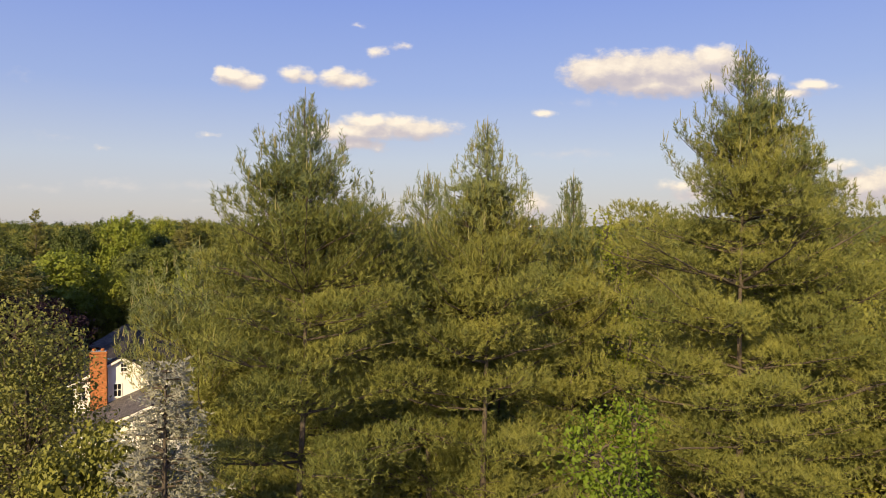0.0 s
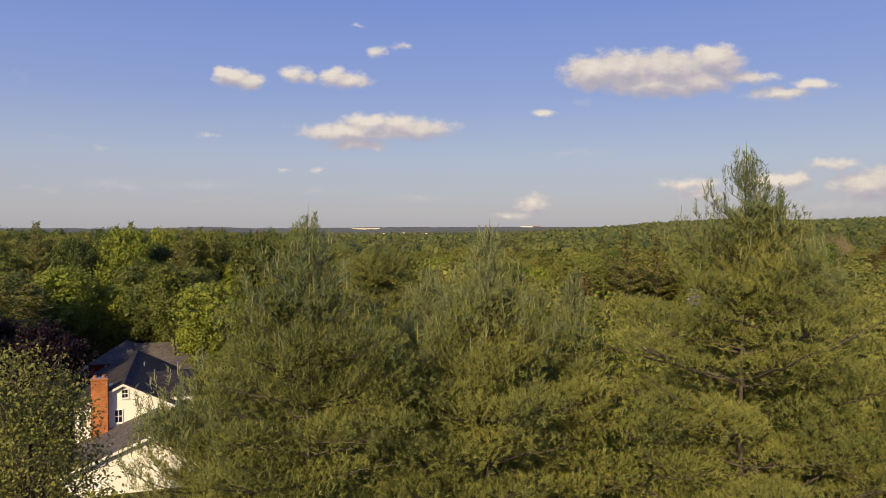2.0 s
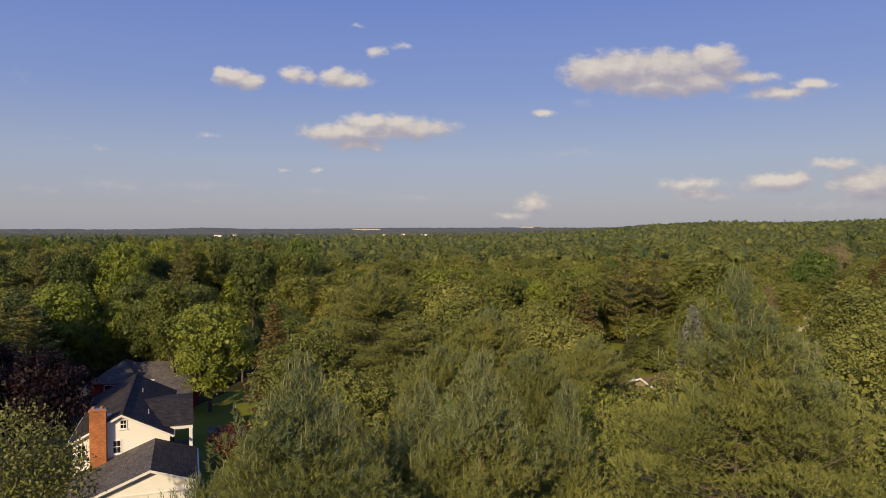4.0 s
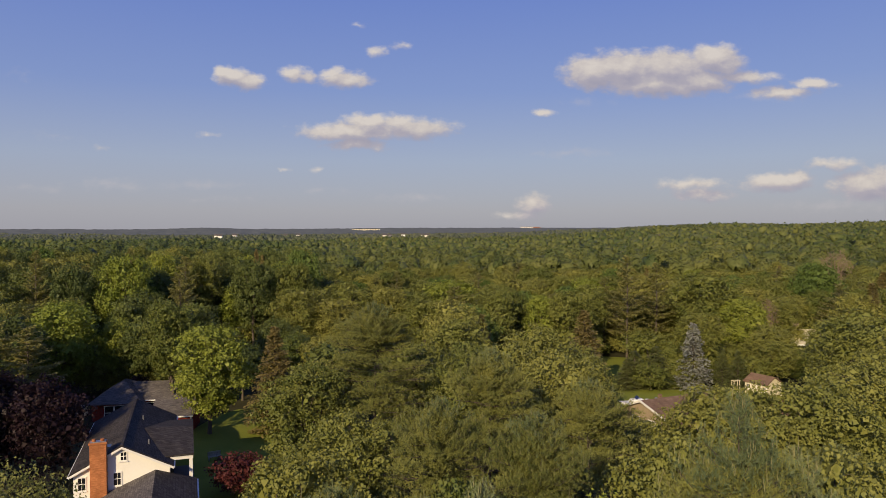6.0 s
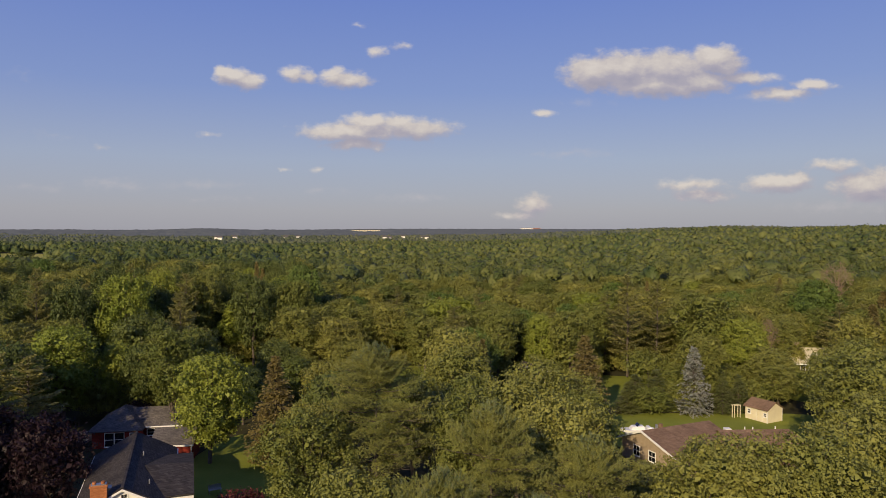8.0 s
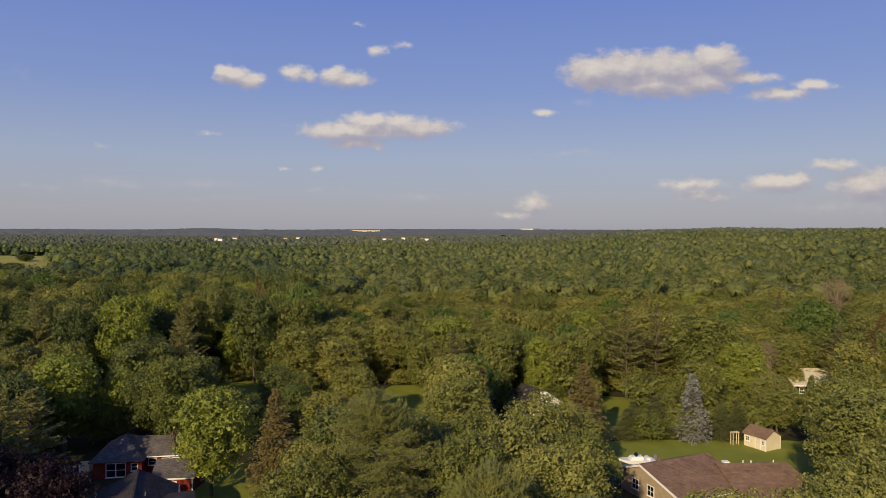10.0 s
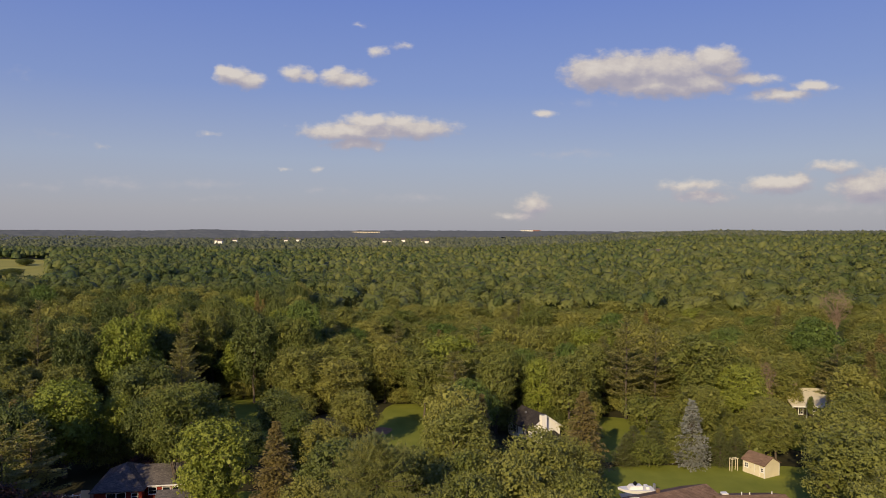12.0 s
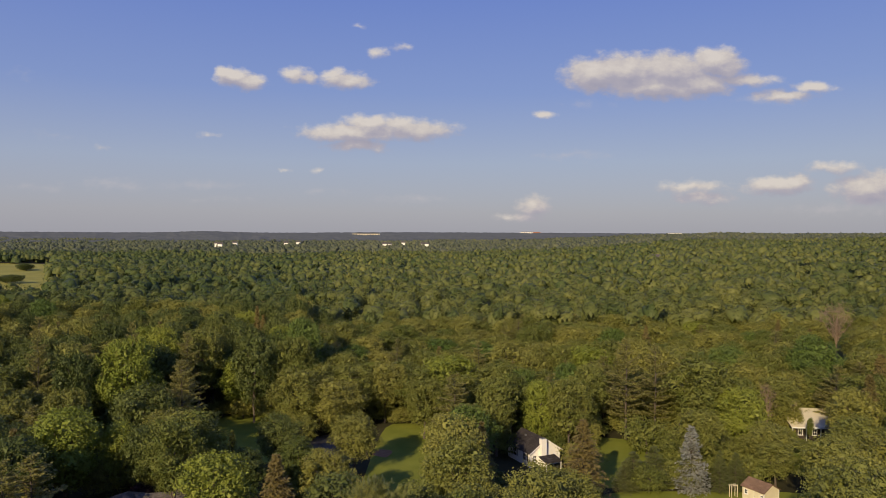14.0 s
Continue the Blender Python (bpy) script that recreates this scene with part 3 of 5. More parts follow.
def land(x, y):
    """Height of the ground: level round the houses, rising to low wooded hills."""
    x, y = np.asarray(x, float), np.asarray(y, float)
    r = np.maximum(np.hypot(x, y), 1.0)
    bearing = np.where(y > 0, x / np.maximum(y, 1.0), 0.0)
    right = ease(0.0, 0.42, bearing)
    h = (21.5 * ease(260, 1000, r) + 11 * ease(1050, 2200, r)) * right + 6 * (1 - right) * ease(-0.55, 0.1, bearing) * ease(500, 2000, r)
    h = np.maximum(h, (24.0 + 9.0 * np.exp(-((bearing + 0.34) / 0.05) ** 2) + 9.0 * ease(-0.35, 0.0, bearing)) * ease(2200, 3500, r))
    return h + 1.2 * np.sin(x * 0.011 + 1.0) * np.sin(y * 0.009) * ease(160, 400, r)


def polar_sheet(radii, bearings, height):
    rr, aa = np.meshgrid(radii, bearings, indexing="ij")
    x, y = rr * np.sin(aa), rr * np.cos(aa)
    v = np.stack([x, y, height(x, y)], axis=-1).reshape(-1, 3)
    n, m = rr.shape
    i, j = np.meshgrid(np.arange(n - 1), np.arange(m - 1), indexing="ij")
    f = np.stack([i * m + j, i * m + j + 1, (i + 1) * m + j + 1, (i + 1) * m + j], axis=-1).reshape(-1, 4)
    return v, f[:, ::-1]


gv, gf = polar_sheet(np.concatenate([[0.0], np.geomspace(20, 4900, 60)]), np.linspace(-np.pi, np.pi, 97), land)
tagged(new("ground", mesh_from("ground", gv, gf, FLOOR, True)), "leaf-strewn earth under the woods, reaching the horizon", "ground", kind="structure")


def sheet(name, outline, z, mat, label, category):
    """A flat patch of ground cover with a rounded, uneven outline."""
    bm = bmesh.new()
    rng = random.Random(len(outline) + int(abs(outline[0][0]) * 10))
    pts = []
    n = len(outline)
    for i in range(n):
        a, b = outline[i], outline[(i + 1) % n]
        for q in range(6):
            s = q / 6
            pts.append((a[0] + (b[0] - a[0]) * s + rng.uniform(-0.35, 0.35), a[1] + (b[1] - a[1]) * s + rng.uniform(-0.35, 0.35)))
    for _ in range(2):
        pts = [((pts[i - 1][0] + 2 * pts[i][0] + pts[(i + 1) % len(pts)][0]) / 4, (pts[i - 1][1] + 2 * pts[i][1] + pts[(i + 1) % len(pts)][1]) / 4) for i in range(len(pts))]
    face = bm.faces.new([bm.verts.new((x, y, z)) for x, y in pts])
    low = bmesh.ops.extrude_face_region(bm, geom=[face])
    bmesh.ops.translate(bm, vec=(0, 0, -0.3), verts=[v for v in low["geom"] if isinstance(v, bmesh.types.BMVert)])
    bmesh.ops.recalc_face_normals(bm, faces=bm.faces)
    return tagged(part(name, bm, mat), label, category, kind="structure")


sheet("lawn", [(-23, 58), (-12, 60), (-11, 96), (-30, 100), (-33, 82), (-27, 70)], 0.05, LAWN, "mown lawn beside the white house, half in shade", "lawn")
sheet("lawn", [(23, 112), (44, 112), (46, 136), (28, 142)], 0.05, LAWN, "sunlit mown lawn among trees", "lawn")
sheet("lawn", [(22, 92), (60, 92), (62, 111), (24, 111)], 0.06, LAWN, "mown lawn round the garden shed", "lawn")
sheet("lawn", [(-13, 96), (-2, 96), (-1, 150), (-13, 150)], 0.05, LAWN, "strip of mown lawn with a bare patch", "lawn")
sheet("lawn", [(-50, 120), (-31, 118), (-30, 158), (-50, 158)], 0.05, LAWN, "shaded lawn under tall trees", "lawn")
sheet("lawn", [(60, 118), (72, 118), (74, 142), (62, 142)], 0.05, LAWN, "small lawn before the white house", "lawn")
sheet("bare_patch", [(-13, 128), (-10, 127), (-9.5, 131), (-12.5, 132)], 0.09, MULCH, "bare reddish earth in the lawn", "earth")
sheet("driveway", [(-27, 122), (-17, 124), (-16, 142), (-26, 141)], 0.07, ASPHALT, "grey asphalt drive between trees", "driveway")
sheet("chip_bed", [(-53, 88), (-48.3, 90), (-48.5, 98), (-52, 99)], 0.07, MULCH, "bed of orange-brown wood chips", "earth")
hay = [(-300, 400), (-222, 400), (-478, 862), (-660, 862)]
sheet("meadow", hay, 1.4, MEADOW, "pale mown hay meadow beyond the woods", "field")

# ---- the nearest trees ----
# x, y, height, seed, spread, reach
white_pine(-2.66, 13.4, 20.35, 41, 0.66, 2.35)
white_pine(0.95, 15.0, 20.10, 42, 0.52, 2.6)
white_pine(6.75, 15.6, 21.85, 43, 0.60, 3.1)
white_pine(8.9, 17.2, 20.2, 44, 0.60, 2.9)
white_pine(-0.35, 16.4, 19.2, 45, 0.55, 2.4)
white_pine(3.1, 16.6, 19.1, 46, 0.30, 1.6)
white_pine(11.8, 15.5, 17.9, 47, 0.75, 3.0)
white_pine(-4.3, 15.6, 17.3, 48, 0.70, 1.7)
white_pine(-5.1, 14.6, 17.5, 49, 0.95, 1.7, low=15.5)


def leafy(name, label, x, y, H, R, base, mat, seed, leaves, leaf, count, group="", m=None):
    """A broadleaf tree seen from close by: small leaves on real twigs."""
    rng = np.random.default_rng(seed)
    ob = thing(name, pose(x, y, -0.05), label, "tree")
    c, r = lobes_for(rng, H, R, base, count)
    share = r ** 2 / (r ** 2).sum()
    pick = rng.choice(len(r), leaves // 9, p=share)
    d = unit(rng.normal(size=(len(pick), 3)) + np.array([0, 0, 0.2]))
    p = c[pick] + d * (r[pick] * rng.uniform(0.55, 1.15, len(pick)))[:, None]
    twigs = [np.stack([p[i] - d[i] * 0.35 - np.array([0, 0, 0.12]), p[i] + d[i] * 0.1]) for i in range(0, len(p), 3)]
    spot = np.repeat(p, 9, axis=0) + rng.normal(0, leaf * 1.25, (len(p) * 9, 3))
    n = unit(rng.normal(size=spot.shape) * 0.7 + np.array([0, 0, 0.9]) + np.repeat(d, 9, axis=0) * 0.5)
    size = leaf * rng.uniform(0.65, 1.35, len(spot))
    v, f = sprays(spot, np.cross(n, rng.normal(size=n.shape)) + np.array([0, 0, -0.3]), n, size, size * 0.62, rng)
    child("crown", mesh_from("crown", v, split_quads(f), mat), ob)
    tv, tf = limbs(rng, H, base, c, 0.016 * H, 6, [(c[i], c[i] + unit(rng.normal(size=3)) * r[i]) for i in range(len(c)) for _ in range(5)])
    sv, sf = tubes(twigs, [np.array([0.009, 0.004])] * len(twigs), 3)
    v, f = merge([(tv, tf), (sv, sf)])
    child("trunk", mesh_from("trunk", v, f, BARK, True), ob)
    return ob


leafy("oak", "olive-green oak with pale limbs showing", -18.9, 31.0, 14.4, 3.7, 4.0, OAKLEAF, 61, 16000, 0.17, 30)
leafy("oak", "olive-green oak beside the drive", -25.5, 36.0, 13.0, 3.6, 4.0, OAKLEAF, 62, 9000, 0.19, 20)
leafy("poplar", "yellow-green poplar rising between the pines", 4.1, 19.0, 18.3, 1.9, 8.0, POPLAR, 63, 15000, 0.105, 24)
leafy("maple", "bright green maple top beneath the pines", 2.65, 10.4, 15.4, 1.35, 7.0, FRESH, 64, 11000, 0.085, 16)

# the silvery spruce top
layered_tree("blue_spruce", "silvery blue spruce with pale hanging cones", 15.5, 2.4, 1.0, SILVER_NEAR, 65, whorls=44, per=9, droop=0.40, leaf=0.20, taper=0.68, step=0.13, blades=5, needles=(8, 0.075, 0.027), m=pose(-4.25, 10.6, 0))


def bare_tree(name, label, x, y, H, R, seed, mat, dry=0):
    """A leafless tree: trunk, limbs, and twigs to the third order."""
    rng = np.random.default_rng(seed)
    ob = thing(name, pose(x, y, float(land(x, y)) - 0.05), label, "tree")
    c, r = lobes_for(rng, H, R, H * 0.35, 22)
    twigs = []
    for i in range(len(c)):
        for _ in range(7):
            tip = c[i] + unit(rng.normal(size=3) + np.array([0, 0, 0.5])) * r[i] * rng.uniform(0.8, 1.3)
            twigs.append((c[i], tip))
            for _ in range(2):
                mid = c[i] + (tip - c[i]) * rng.uniform(0.3, 0.8)
                twigs.append((mid, mid + unit(rng.normal(size=3) + np.array([0, 0, 0.4])) * r[i] * 0.6))
    v, f = limbs(rng, H, H * 0.3, c, 0.022 * H, 5, twigs)
    child("trunk", mesh_from("trunk", v, f, mat, True), ob)
    if dry:
        p = np.array([b for a, b in twigs])[rng.integers(0, len(twigs), dry)] + rng.normal(0, 0.25, (dry, 3))
        nn = unit(rng.normal(size=p.shape))
        lv, lf = sprays(p, np.cross(nn, rng.normal(size=p.shape)), nn, 0.30, 0.2, rng)
        child("crown", mesh_from("crown", lv, split_quads(lf), BROWN), ob, "sparse dry brown leaves")
    return ob


bare_tree("dead_tree", "dead tree with pinkish-brown bare twigs", 127.7, 225.0, 19.8, 6.6, 71, DEADWOOD, 300)
bare_tree("dead_tree", "thin pale half-dead tree at the wood's edge", 64.5, 137.5, 12.5, 2.6, 72, DEADWOOD, 260)
bare_tree("dead_tree", "bare pale tree above the low house", -37.0, 99.0, 9.5, 2.6, 73, DEADWOOD)

# ---- trees that stand singly ----
PROTO = {}
BUILD = {
    "oak": lambda: broad_tree("oak", "broad green oak in full leaf", 14, 5.2, 3.0, GREEN, 11, leaves=11000, leaf=0.27, count=26),
    "maple": lambda: broad_tree("maple", "rounded green maple in full leaf", 14, 4.6, 2.5, GREEN, 12, leaves=10000, leaf=0.26, count=24),
    "ash": lambda: broad_tree("ash_tree", "tall green ash with an open crown", 16, 4.6, 5.0, GREEN, 13, leaves=8000, leaf=0.27, count=19),
    "olive": lambda: broad_tree("oak", "sunlit olive-green oak in full leaf", 15, 5.0, 3.0, OLIVE, 14, leaves=11000, leaf=0.26, count=26),
    "lime": lambda: broad_tree("maple", "bright yellow-green maple, dense to the ground", 14, 4.7, 2.0, LIME, 15, leaves=12000, leaf=0.25, count=32),
    "deep": lambda: broad_tree("maple", "dark saturated green maple", 16, 6.5, 3.0, DEEP, 16, leaves=11000, leaf=0.32, count=26),
    "nearoak": lambda: broad_tree("oak", "sunlit olive-green oak crown of small leaves", 15, 4.6, 4.0, OLIVE, 26, leaves=16000, leaf=0.19, count=28),
    "nearmaple": lambda: broad_tree("maple", "green maple crown of small leaves", 15, 4.2, 4.0, GREEN, 27, leaves=15000, leaf=0.19, count=26),
    "nearpine": lambda: white_pine(0, 0, 17.5, 28, 0.95, 4.0, 5.0, 9, 0.17, 0.027, 1.2, 0.19, 0.7, label="soft grey-green white pine, broad and dense"),
    "dark": lambda: broad_tree("oak", "green oak with shade painted into its leaf colour", 14, 5.2, 3.0, SHADY, 29, leaves=10000, leaf=0.28, count=26),
    "purple": lambda: broad_tree("copper_beech", "dark purple-leaved beech in shade", 12, 5.0, 1.5, PURPLE, 17, leaves=7000, leaf=0.27, count=24),
    "bush": lambda: broad_tree("bush", "low spreading green bush", 6, 4.4, 0.3, GREEN, 18, leaves=5000, leaf=0.24, count=18, category="bush"),
    "redbush": lambda: broad_tree("red_maple_shrub", "dark red-leaved maple shrub on the lawn", 3.2, 2.2, 0.3, RED_LEAF, 19, leaves=3000, leaf=0.15, count=14, category="bush"),
    "pine": lambda: layered_tree("pine", "tall white pine with layered boughs", 19, 5.2, 4.0, PINE_FAR, 20, whorls=15, per=7, droop=0.02, rise=0.28, leaf=0.42, taper=0.62, step=0.30, blades=6),
    "spruce": lambda: layered_tree("spruce", "dark green spruce, cone-shaped", 10, 3.0, 0.4, SPRUCE, 22, whorls=24, per=9, droop=0.32, leaf=0.30, step=0.28, blades=4),
    "brown": lambda: layered_tree("spruce", "brownish spruce heavy with cones", 14, 3.2, 0.8, BROWN, 23, whorls=34, per=10, droop=0.38, leaf=0.33, step=0.28, blades=4),
    "silver": lambda: layered_tree("blue_spruce", "silvery blue spruce standing in the garden", 10.6, 3.0, 0.3, SILVER, 24, whorls=26, per=11, droop=0.34, leaf=0.36, step=0.32, taper=0.8),
    "cypress": lambda: layered_tree("cypress", "slim pointed green cypress", 7.5, 1.4, 0.2, OLIVE, 25, whorls=18, per=7, droop=-0.6, rise=0.8, leaf=0.28, step=0.22, blades=4),
}
SIZE = {"dark": (14, 5.2), "nearoak": (15, 4.6), "nearmaple": (15, 4.2), "nearpine": (17.5, 4.0), "oak": (14, 5.2), "maple": (14, 4.6), "ash": (16, 4.6), "olive": (15, 5.0), "lime": (14, 4.7), "deep": (16, 6.5), "purple": (12, 5.0), "bush": (6, 4.4),
        "redbush": (3.2, 2.2), "pine": (19, 5.2), "spruce": (10, 3.0), "brown": (14, 3.2), "silver": (10.6, 3.0), "cypress": (7.5, 1.4)}
turner = random.Random(7)


def plant(kind, x, y, H, R, turn=None, group="trees of the wood"):
    h0, r0 = SIZE[kind]
    turn = turner.uniform(0, 360) if turn is None else turn
    m = pose(x, y, float(land(x, y)) - 0.05, 0, 0, turn) @ Matrix.Diagonal((R / r0, R / r0, H / h0, 1))
    if kind not in PROTO:
        ob = PROTO[kind] = BUILD[kind]()
        ob.matrix_basis = m
        return tagged(ob, group=group)
    ob = PROTO[kind]
    return copy_thing(ob, m @ Matrix.Diagonal((1 / ob.scale[0], 1 / ob.scale[1], 1 / ob.scale[2], 1)))


# kind, x, y, height, spread
BY_WHITE_HOUSE = [
    ("lime", -29.1, 86.5, 13.9, 5.1), ("brown", -21.0, 87.0, 13.4, 4.1), ("ash", -37.5, 96.0, 16.0, 4.4), ("lime", -57.0, 104.0, 15.2, 6.2), ("lime", -50.5, 108.0, 12.0, 3.4),
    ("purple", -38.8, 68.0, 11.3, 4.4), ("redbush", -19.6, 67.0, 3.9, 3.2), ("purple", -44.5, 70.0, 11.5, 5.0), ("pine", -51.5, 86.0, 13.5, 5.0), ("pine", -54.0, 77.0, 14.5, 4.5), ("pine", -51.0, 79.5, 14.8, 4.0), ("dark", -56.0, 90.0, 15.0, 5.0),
    # rows with x below -46, y below 70: unseen trees added for shade
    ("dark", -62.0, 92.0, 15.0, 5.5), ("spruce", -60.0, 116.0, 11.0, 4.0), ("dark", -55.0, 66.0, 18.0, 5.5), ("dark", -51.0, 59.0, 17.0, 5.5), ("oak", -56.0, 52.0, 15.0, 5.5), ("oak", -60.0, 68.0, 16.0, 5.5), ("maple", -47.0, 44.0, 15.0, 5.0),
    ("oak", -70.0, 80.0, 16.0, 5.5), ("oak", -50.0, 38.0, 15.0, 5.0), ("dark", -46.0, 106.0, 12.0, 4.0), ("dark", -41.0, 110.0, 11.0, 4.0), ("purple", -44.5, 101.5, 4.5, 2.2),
]
BEHIND_WHITE_HOUSE = [
    ("cypress", -40.0, 122.0, 7.5, 1.4), ("cypress", -37.5, 123.0, 6.0, 1.4), ("pine", -51.7, 137.0, 16.0, 4.0), ("lime", -45.0, 156.0, 14.0, 5.5),
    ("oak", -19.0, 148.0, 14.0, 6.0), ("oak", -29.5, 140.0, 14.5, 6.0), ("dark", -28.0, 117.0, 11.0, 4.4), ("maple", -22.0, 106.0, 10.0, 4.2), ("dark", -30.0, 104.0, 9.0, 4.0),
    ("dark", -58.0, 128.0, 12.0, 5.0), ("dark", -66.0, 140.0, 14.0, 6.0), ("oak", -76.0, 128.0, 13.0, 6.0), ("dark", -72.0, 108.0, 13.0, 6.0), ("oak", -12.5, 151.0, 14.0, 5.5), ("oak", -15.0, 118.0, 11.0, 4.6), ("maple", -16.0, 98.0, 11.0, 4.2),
]
MIDDLE = [
    ("nearpine", -6.2, 64.0, 19.0, 5.2), ("nearmaple", -12.0, 60.0, 14.0, 4.4), ("olive", 2.0, 93.0, 13.8, 5.2), ("nearpine", 3.4, 49.0, 17.3, 4.2),
    ("olive", 11.3, 80.0, 14.6, 5.0), ("nearoak", 10.5, 60.0, 15.0, 5.0), ("nearoak", -5.5, 46.0, 13.5, 4.4), ("nearpine", 10.0, 47.0, 15.5, 4.0), ("nearoak", 2.5, 66.0, 14.5, 4.8), ("nearmaple", -9.8, 47.0, 11.0, 3.6),
    ("brown", 6.0, 105.0, 12.8, 3.0), ("brown", 21.2, 103.5, 13.6, 4.6), ("lime", 18.6, 133.0, 13.5, 3.8), ("lime", 2.0, 152.0, 15.0, 7.0), ("deep", 27.0, 148.0, 14.0, 5.0), ("olive", 16.0, 88.0, 11.5, 4.6),
    ("oak", 11.0, 144.0, 15.0, 5.4), ("oak", -3.6, 139.0, 12.5, 4.6), ("olive", -3.5, 80.0, 12.5, 4.6), ("maple", -14.5, 76.0, 10.5, 3.6), ("olive", 14.2, 72.0, 12.5, 4.4), ("nearoak", 17.5, 60.0, 9.0, 4.4), ("olive", 5.0, 119.0, 11.5, 4.2),
]
BY_SHED = [
    ("pine", 37.0, 139.0, 20.3, 5.2), ("pine", 43.5, 141.0, 18.8, 4.8), ("oak", 51.0, 135.0, 18.0, 7.5), ("silver", 40.0, 110.5, 10.7, 3.4), ("spruce", 44.6, 110.5, 6.8, 2.3),
    ("spruce", 31.2, 112.5, 6.0, 3.6), ("spruce", 35.0, 113.5, 6.6, 3.8), ("bush", 33.2, 110.5, 4.6, 3.6), ("bush", 50.5, 113.0, 5.2, 3.4), ("olive", 55.0, 113.5, 7.5, 3.6), ("spruce", 47.6, 111.6, 6.2, 2.6), ("bush", 38.5, 130.0, 7.0, 5.4), ("spruce", 29.5, 111.0, 5.0, 2.6), ("olive", 56.0, 118.0, 9.5, 4.4), ("bush", 61.0, 122.0, 5.0, 3.5), ("bush", 45.0, 124.0, 5.0, 4.0), ("bush", 51.0, 122.0, 6.0, 4.0),
    ("nearoak", 45.0, 75.0, 17.0, 6.2), ("olive", 50.5, 83.0, 15.0, 5.5), ("olive", 54.5, 96.0, 13.5, 4.8), ("brown", 78.0, 126.0, 16.0, 4.0),
]
RIGHT_SIDE = [
    ("deep", 86.0, 160.0, 18.5, 7.0), ("brown", 90.0, 142.0, 17.0, 4.5), ("oak", 66.0, 150.0, 14.0, 5.5), ("olive", 62.0, 106.0, 11.0, 4.8), ("olive", 68.0, 113.0, 12.0, 4.8), ("lime", 66.0, 133.0, 4.5, 2.5), ("olive", 64.8, 131.0, 5.2, 2.2), ("ash", 72.6, 136.2, 5.6, 0.8), ("brown", 76.8, 135.0, 9.0, 2.6), ("olive", 66.5, 126.0, 4.0, 3.0), ("oak", 77.0, 112.0, 14.0, 5.4), ("brown", 79.0, 127.0, 9.0, 2.6),
    ("nearoak", 19.6, 51.0, 13.9, 4.5), ("nearoak", 22.5, 51.5, 14.2, 4.8), ("nearoak", 27.5, 51.0, 14.6, 4.8), ("nearoak", 32.0, 55.0, 14.8, 4.8), ("nearpine", 24.0, 42.0, 12.5, 4.0), ("nearoak", 37.0, 60.0, 15.0, 4.8), ("nearoak", 42.0, 64.0, 15.5, 5.0),
]
BEHIND_PINES = [
    ("nearpine", -6.0, 25.0, 14.6, 3.0), ("nearpine", -3.5, 22.5, 17.2, 3.4), ("nearmaple", 0.8, 25.0, 16.6, 3.6), ("nearpine", 9.5, 24.0, 17.6, 3.4), ("nearoak", 14.5, 23.0, 16.8, 3.8), ("nearpine", 14.5, 18.5, 16.5, 3.4),
    ("nearoak", 18.0, 31.0, 15.8, 4.4), ("nearpine", 4.2, 31.0, 17.4, 3.8), ("nearmaple", -6.5, 33.0, 15.0, 4.2), ("nearpine", 0.0, 37.0, 16.6, 4.0), ("nearoak", 12.0, 34.0, 15.5, 4.4), ("nearpine", 24.0, 33.0, 15.0, 4.0),
    ("nearmaple", -10.0, 40.0, 10.5, 3.2), ("nearmaple", -10.4, 21.0, 12.1, 2.7),
]
for area in (BY_WHITE_HOUSE, BEHIND_WHITE_HOUSE, MIDDLE, BY_SHED, RIGHT_SIDE, BEHIND_PINES):
    for row in area:
        plant(*row)

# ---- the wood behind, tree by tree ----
# wedges kept free of fill trees so the camera sees houses and gardens: bearing x/y from, to, and distance from, to
VIEW_WEDGES = [(-0.80, -0.22, 0, 88), (-0.58, -0.22, 0, 102), (-0.33, -0.23, 0, 150), (-0.20, -0.115, 84, 138), (-0.12, -0.015, 70, 148), (0.08, 0.18, 80, 128), (0.215, 0.335, 76, 140),
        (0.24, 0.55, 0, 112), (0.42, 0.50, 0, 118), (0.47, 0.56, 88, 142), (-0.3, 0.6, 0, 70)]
taken = [(x, y) for area in (BY_WHITE_HOUSE, BEHIND_WHITE_HOUSE, MIDDLE, BY_SHED, RIGHT_SIDE) for _, x, y, _, _ in area]
filler = random.Random(31)


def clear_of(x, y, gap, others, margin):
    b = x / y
    return not any(p - margin < b < q + margin and c < y < d for p, q, c, d in VIEW_WEDGES) and not any((x - p) ** 2 + (y - q) ** 2 < gap ** 2 for p, q in others)


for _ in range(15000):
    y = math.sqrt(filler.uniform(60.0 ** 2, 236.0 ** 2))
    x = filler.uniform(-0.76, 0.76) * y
    # the last test keeps the camera's line to the dead tree clear
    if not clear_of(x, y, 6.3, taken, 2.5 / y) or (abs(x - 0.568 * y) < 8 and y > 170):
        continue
    taken.append((x, y))
    kind = filler.choices(["oak", "maple", "ash", "olive", "pine", "lime", "deep", "brown"], [34, 26, 10, 10, 8, 4, 3, 3])[0]
    # most left-hand trees take the leaves with painted-in shade
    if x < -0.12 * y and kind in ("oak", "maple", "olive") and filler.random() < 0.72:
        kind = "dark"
    plant(kind, x, y, (filler.uniform(15.5, 21.5) if x < -0.2 * y and y > 125 else filler.uniform(11.5, 15.5)) * (1.02 if kind == "pine" else 1.0), filler.uniform(4.4, 6.2) * (0.62 if kind == "brown" else 0.85 if kind == "pine" else 1.0))
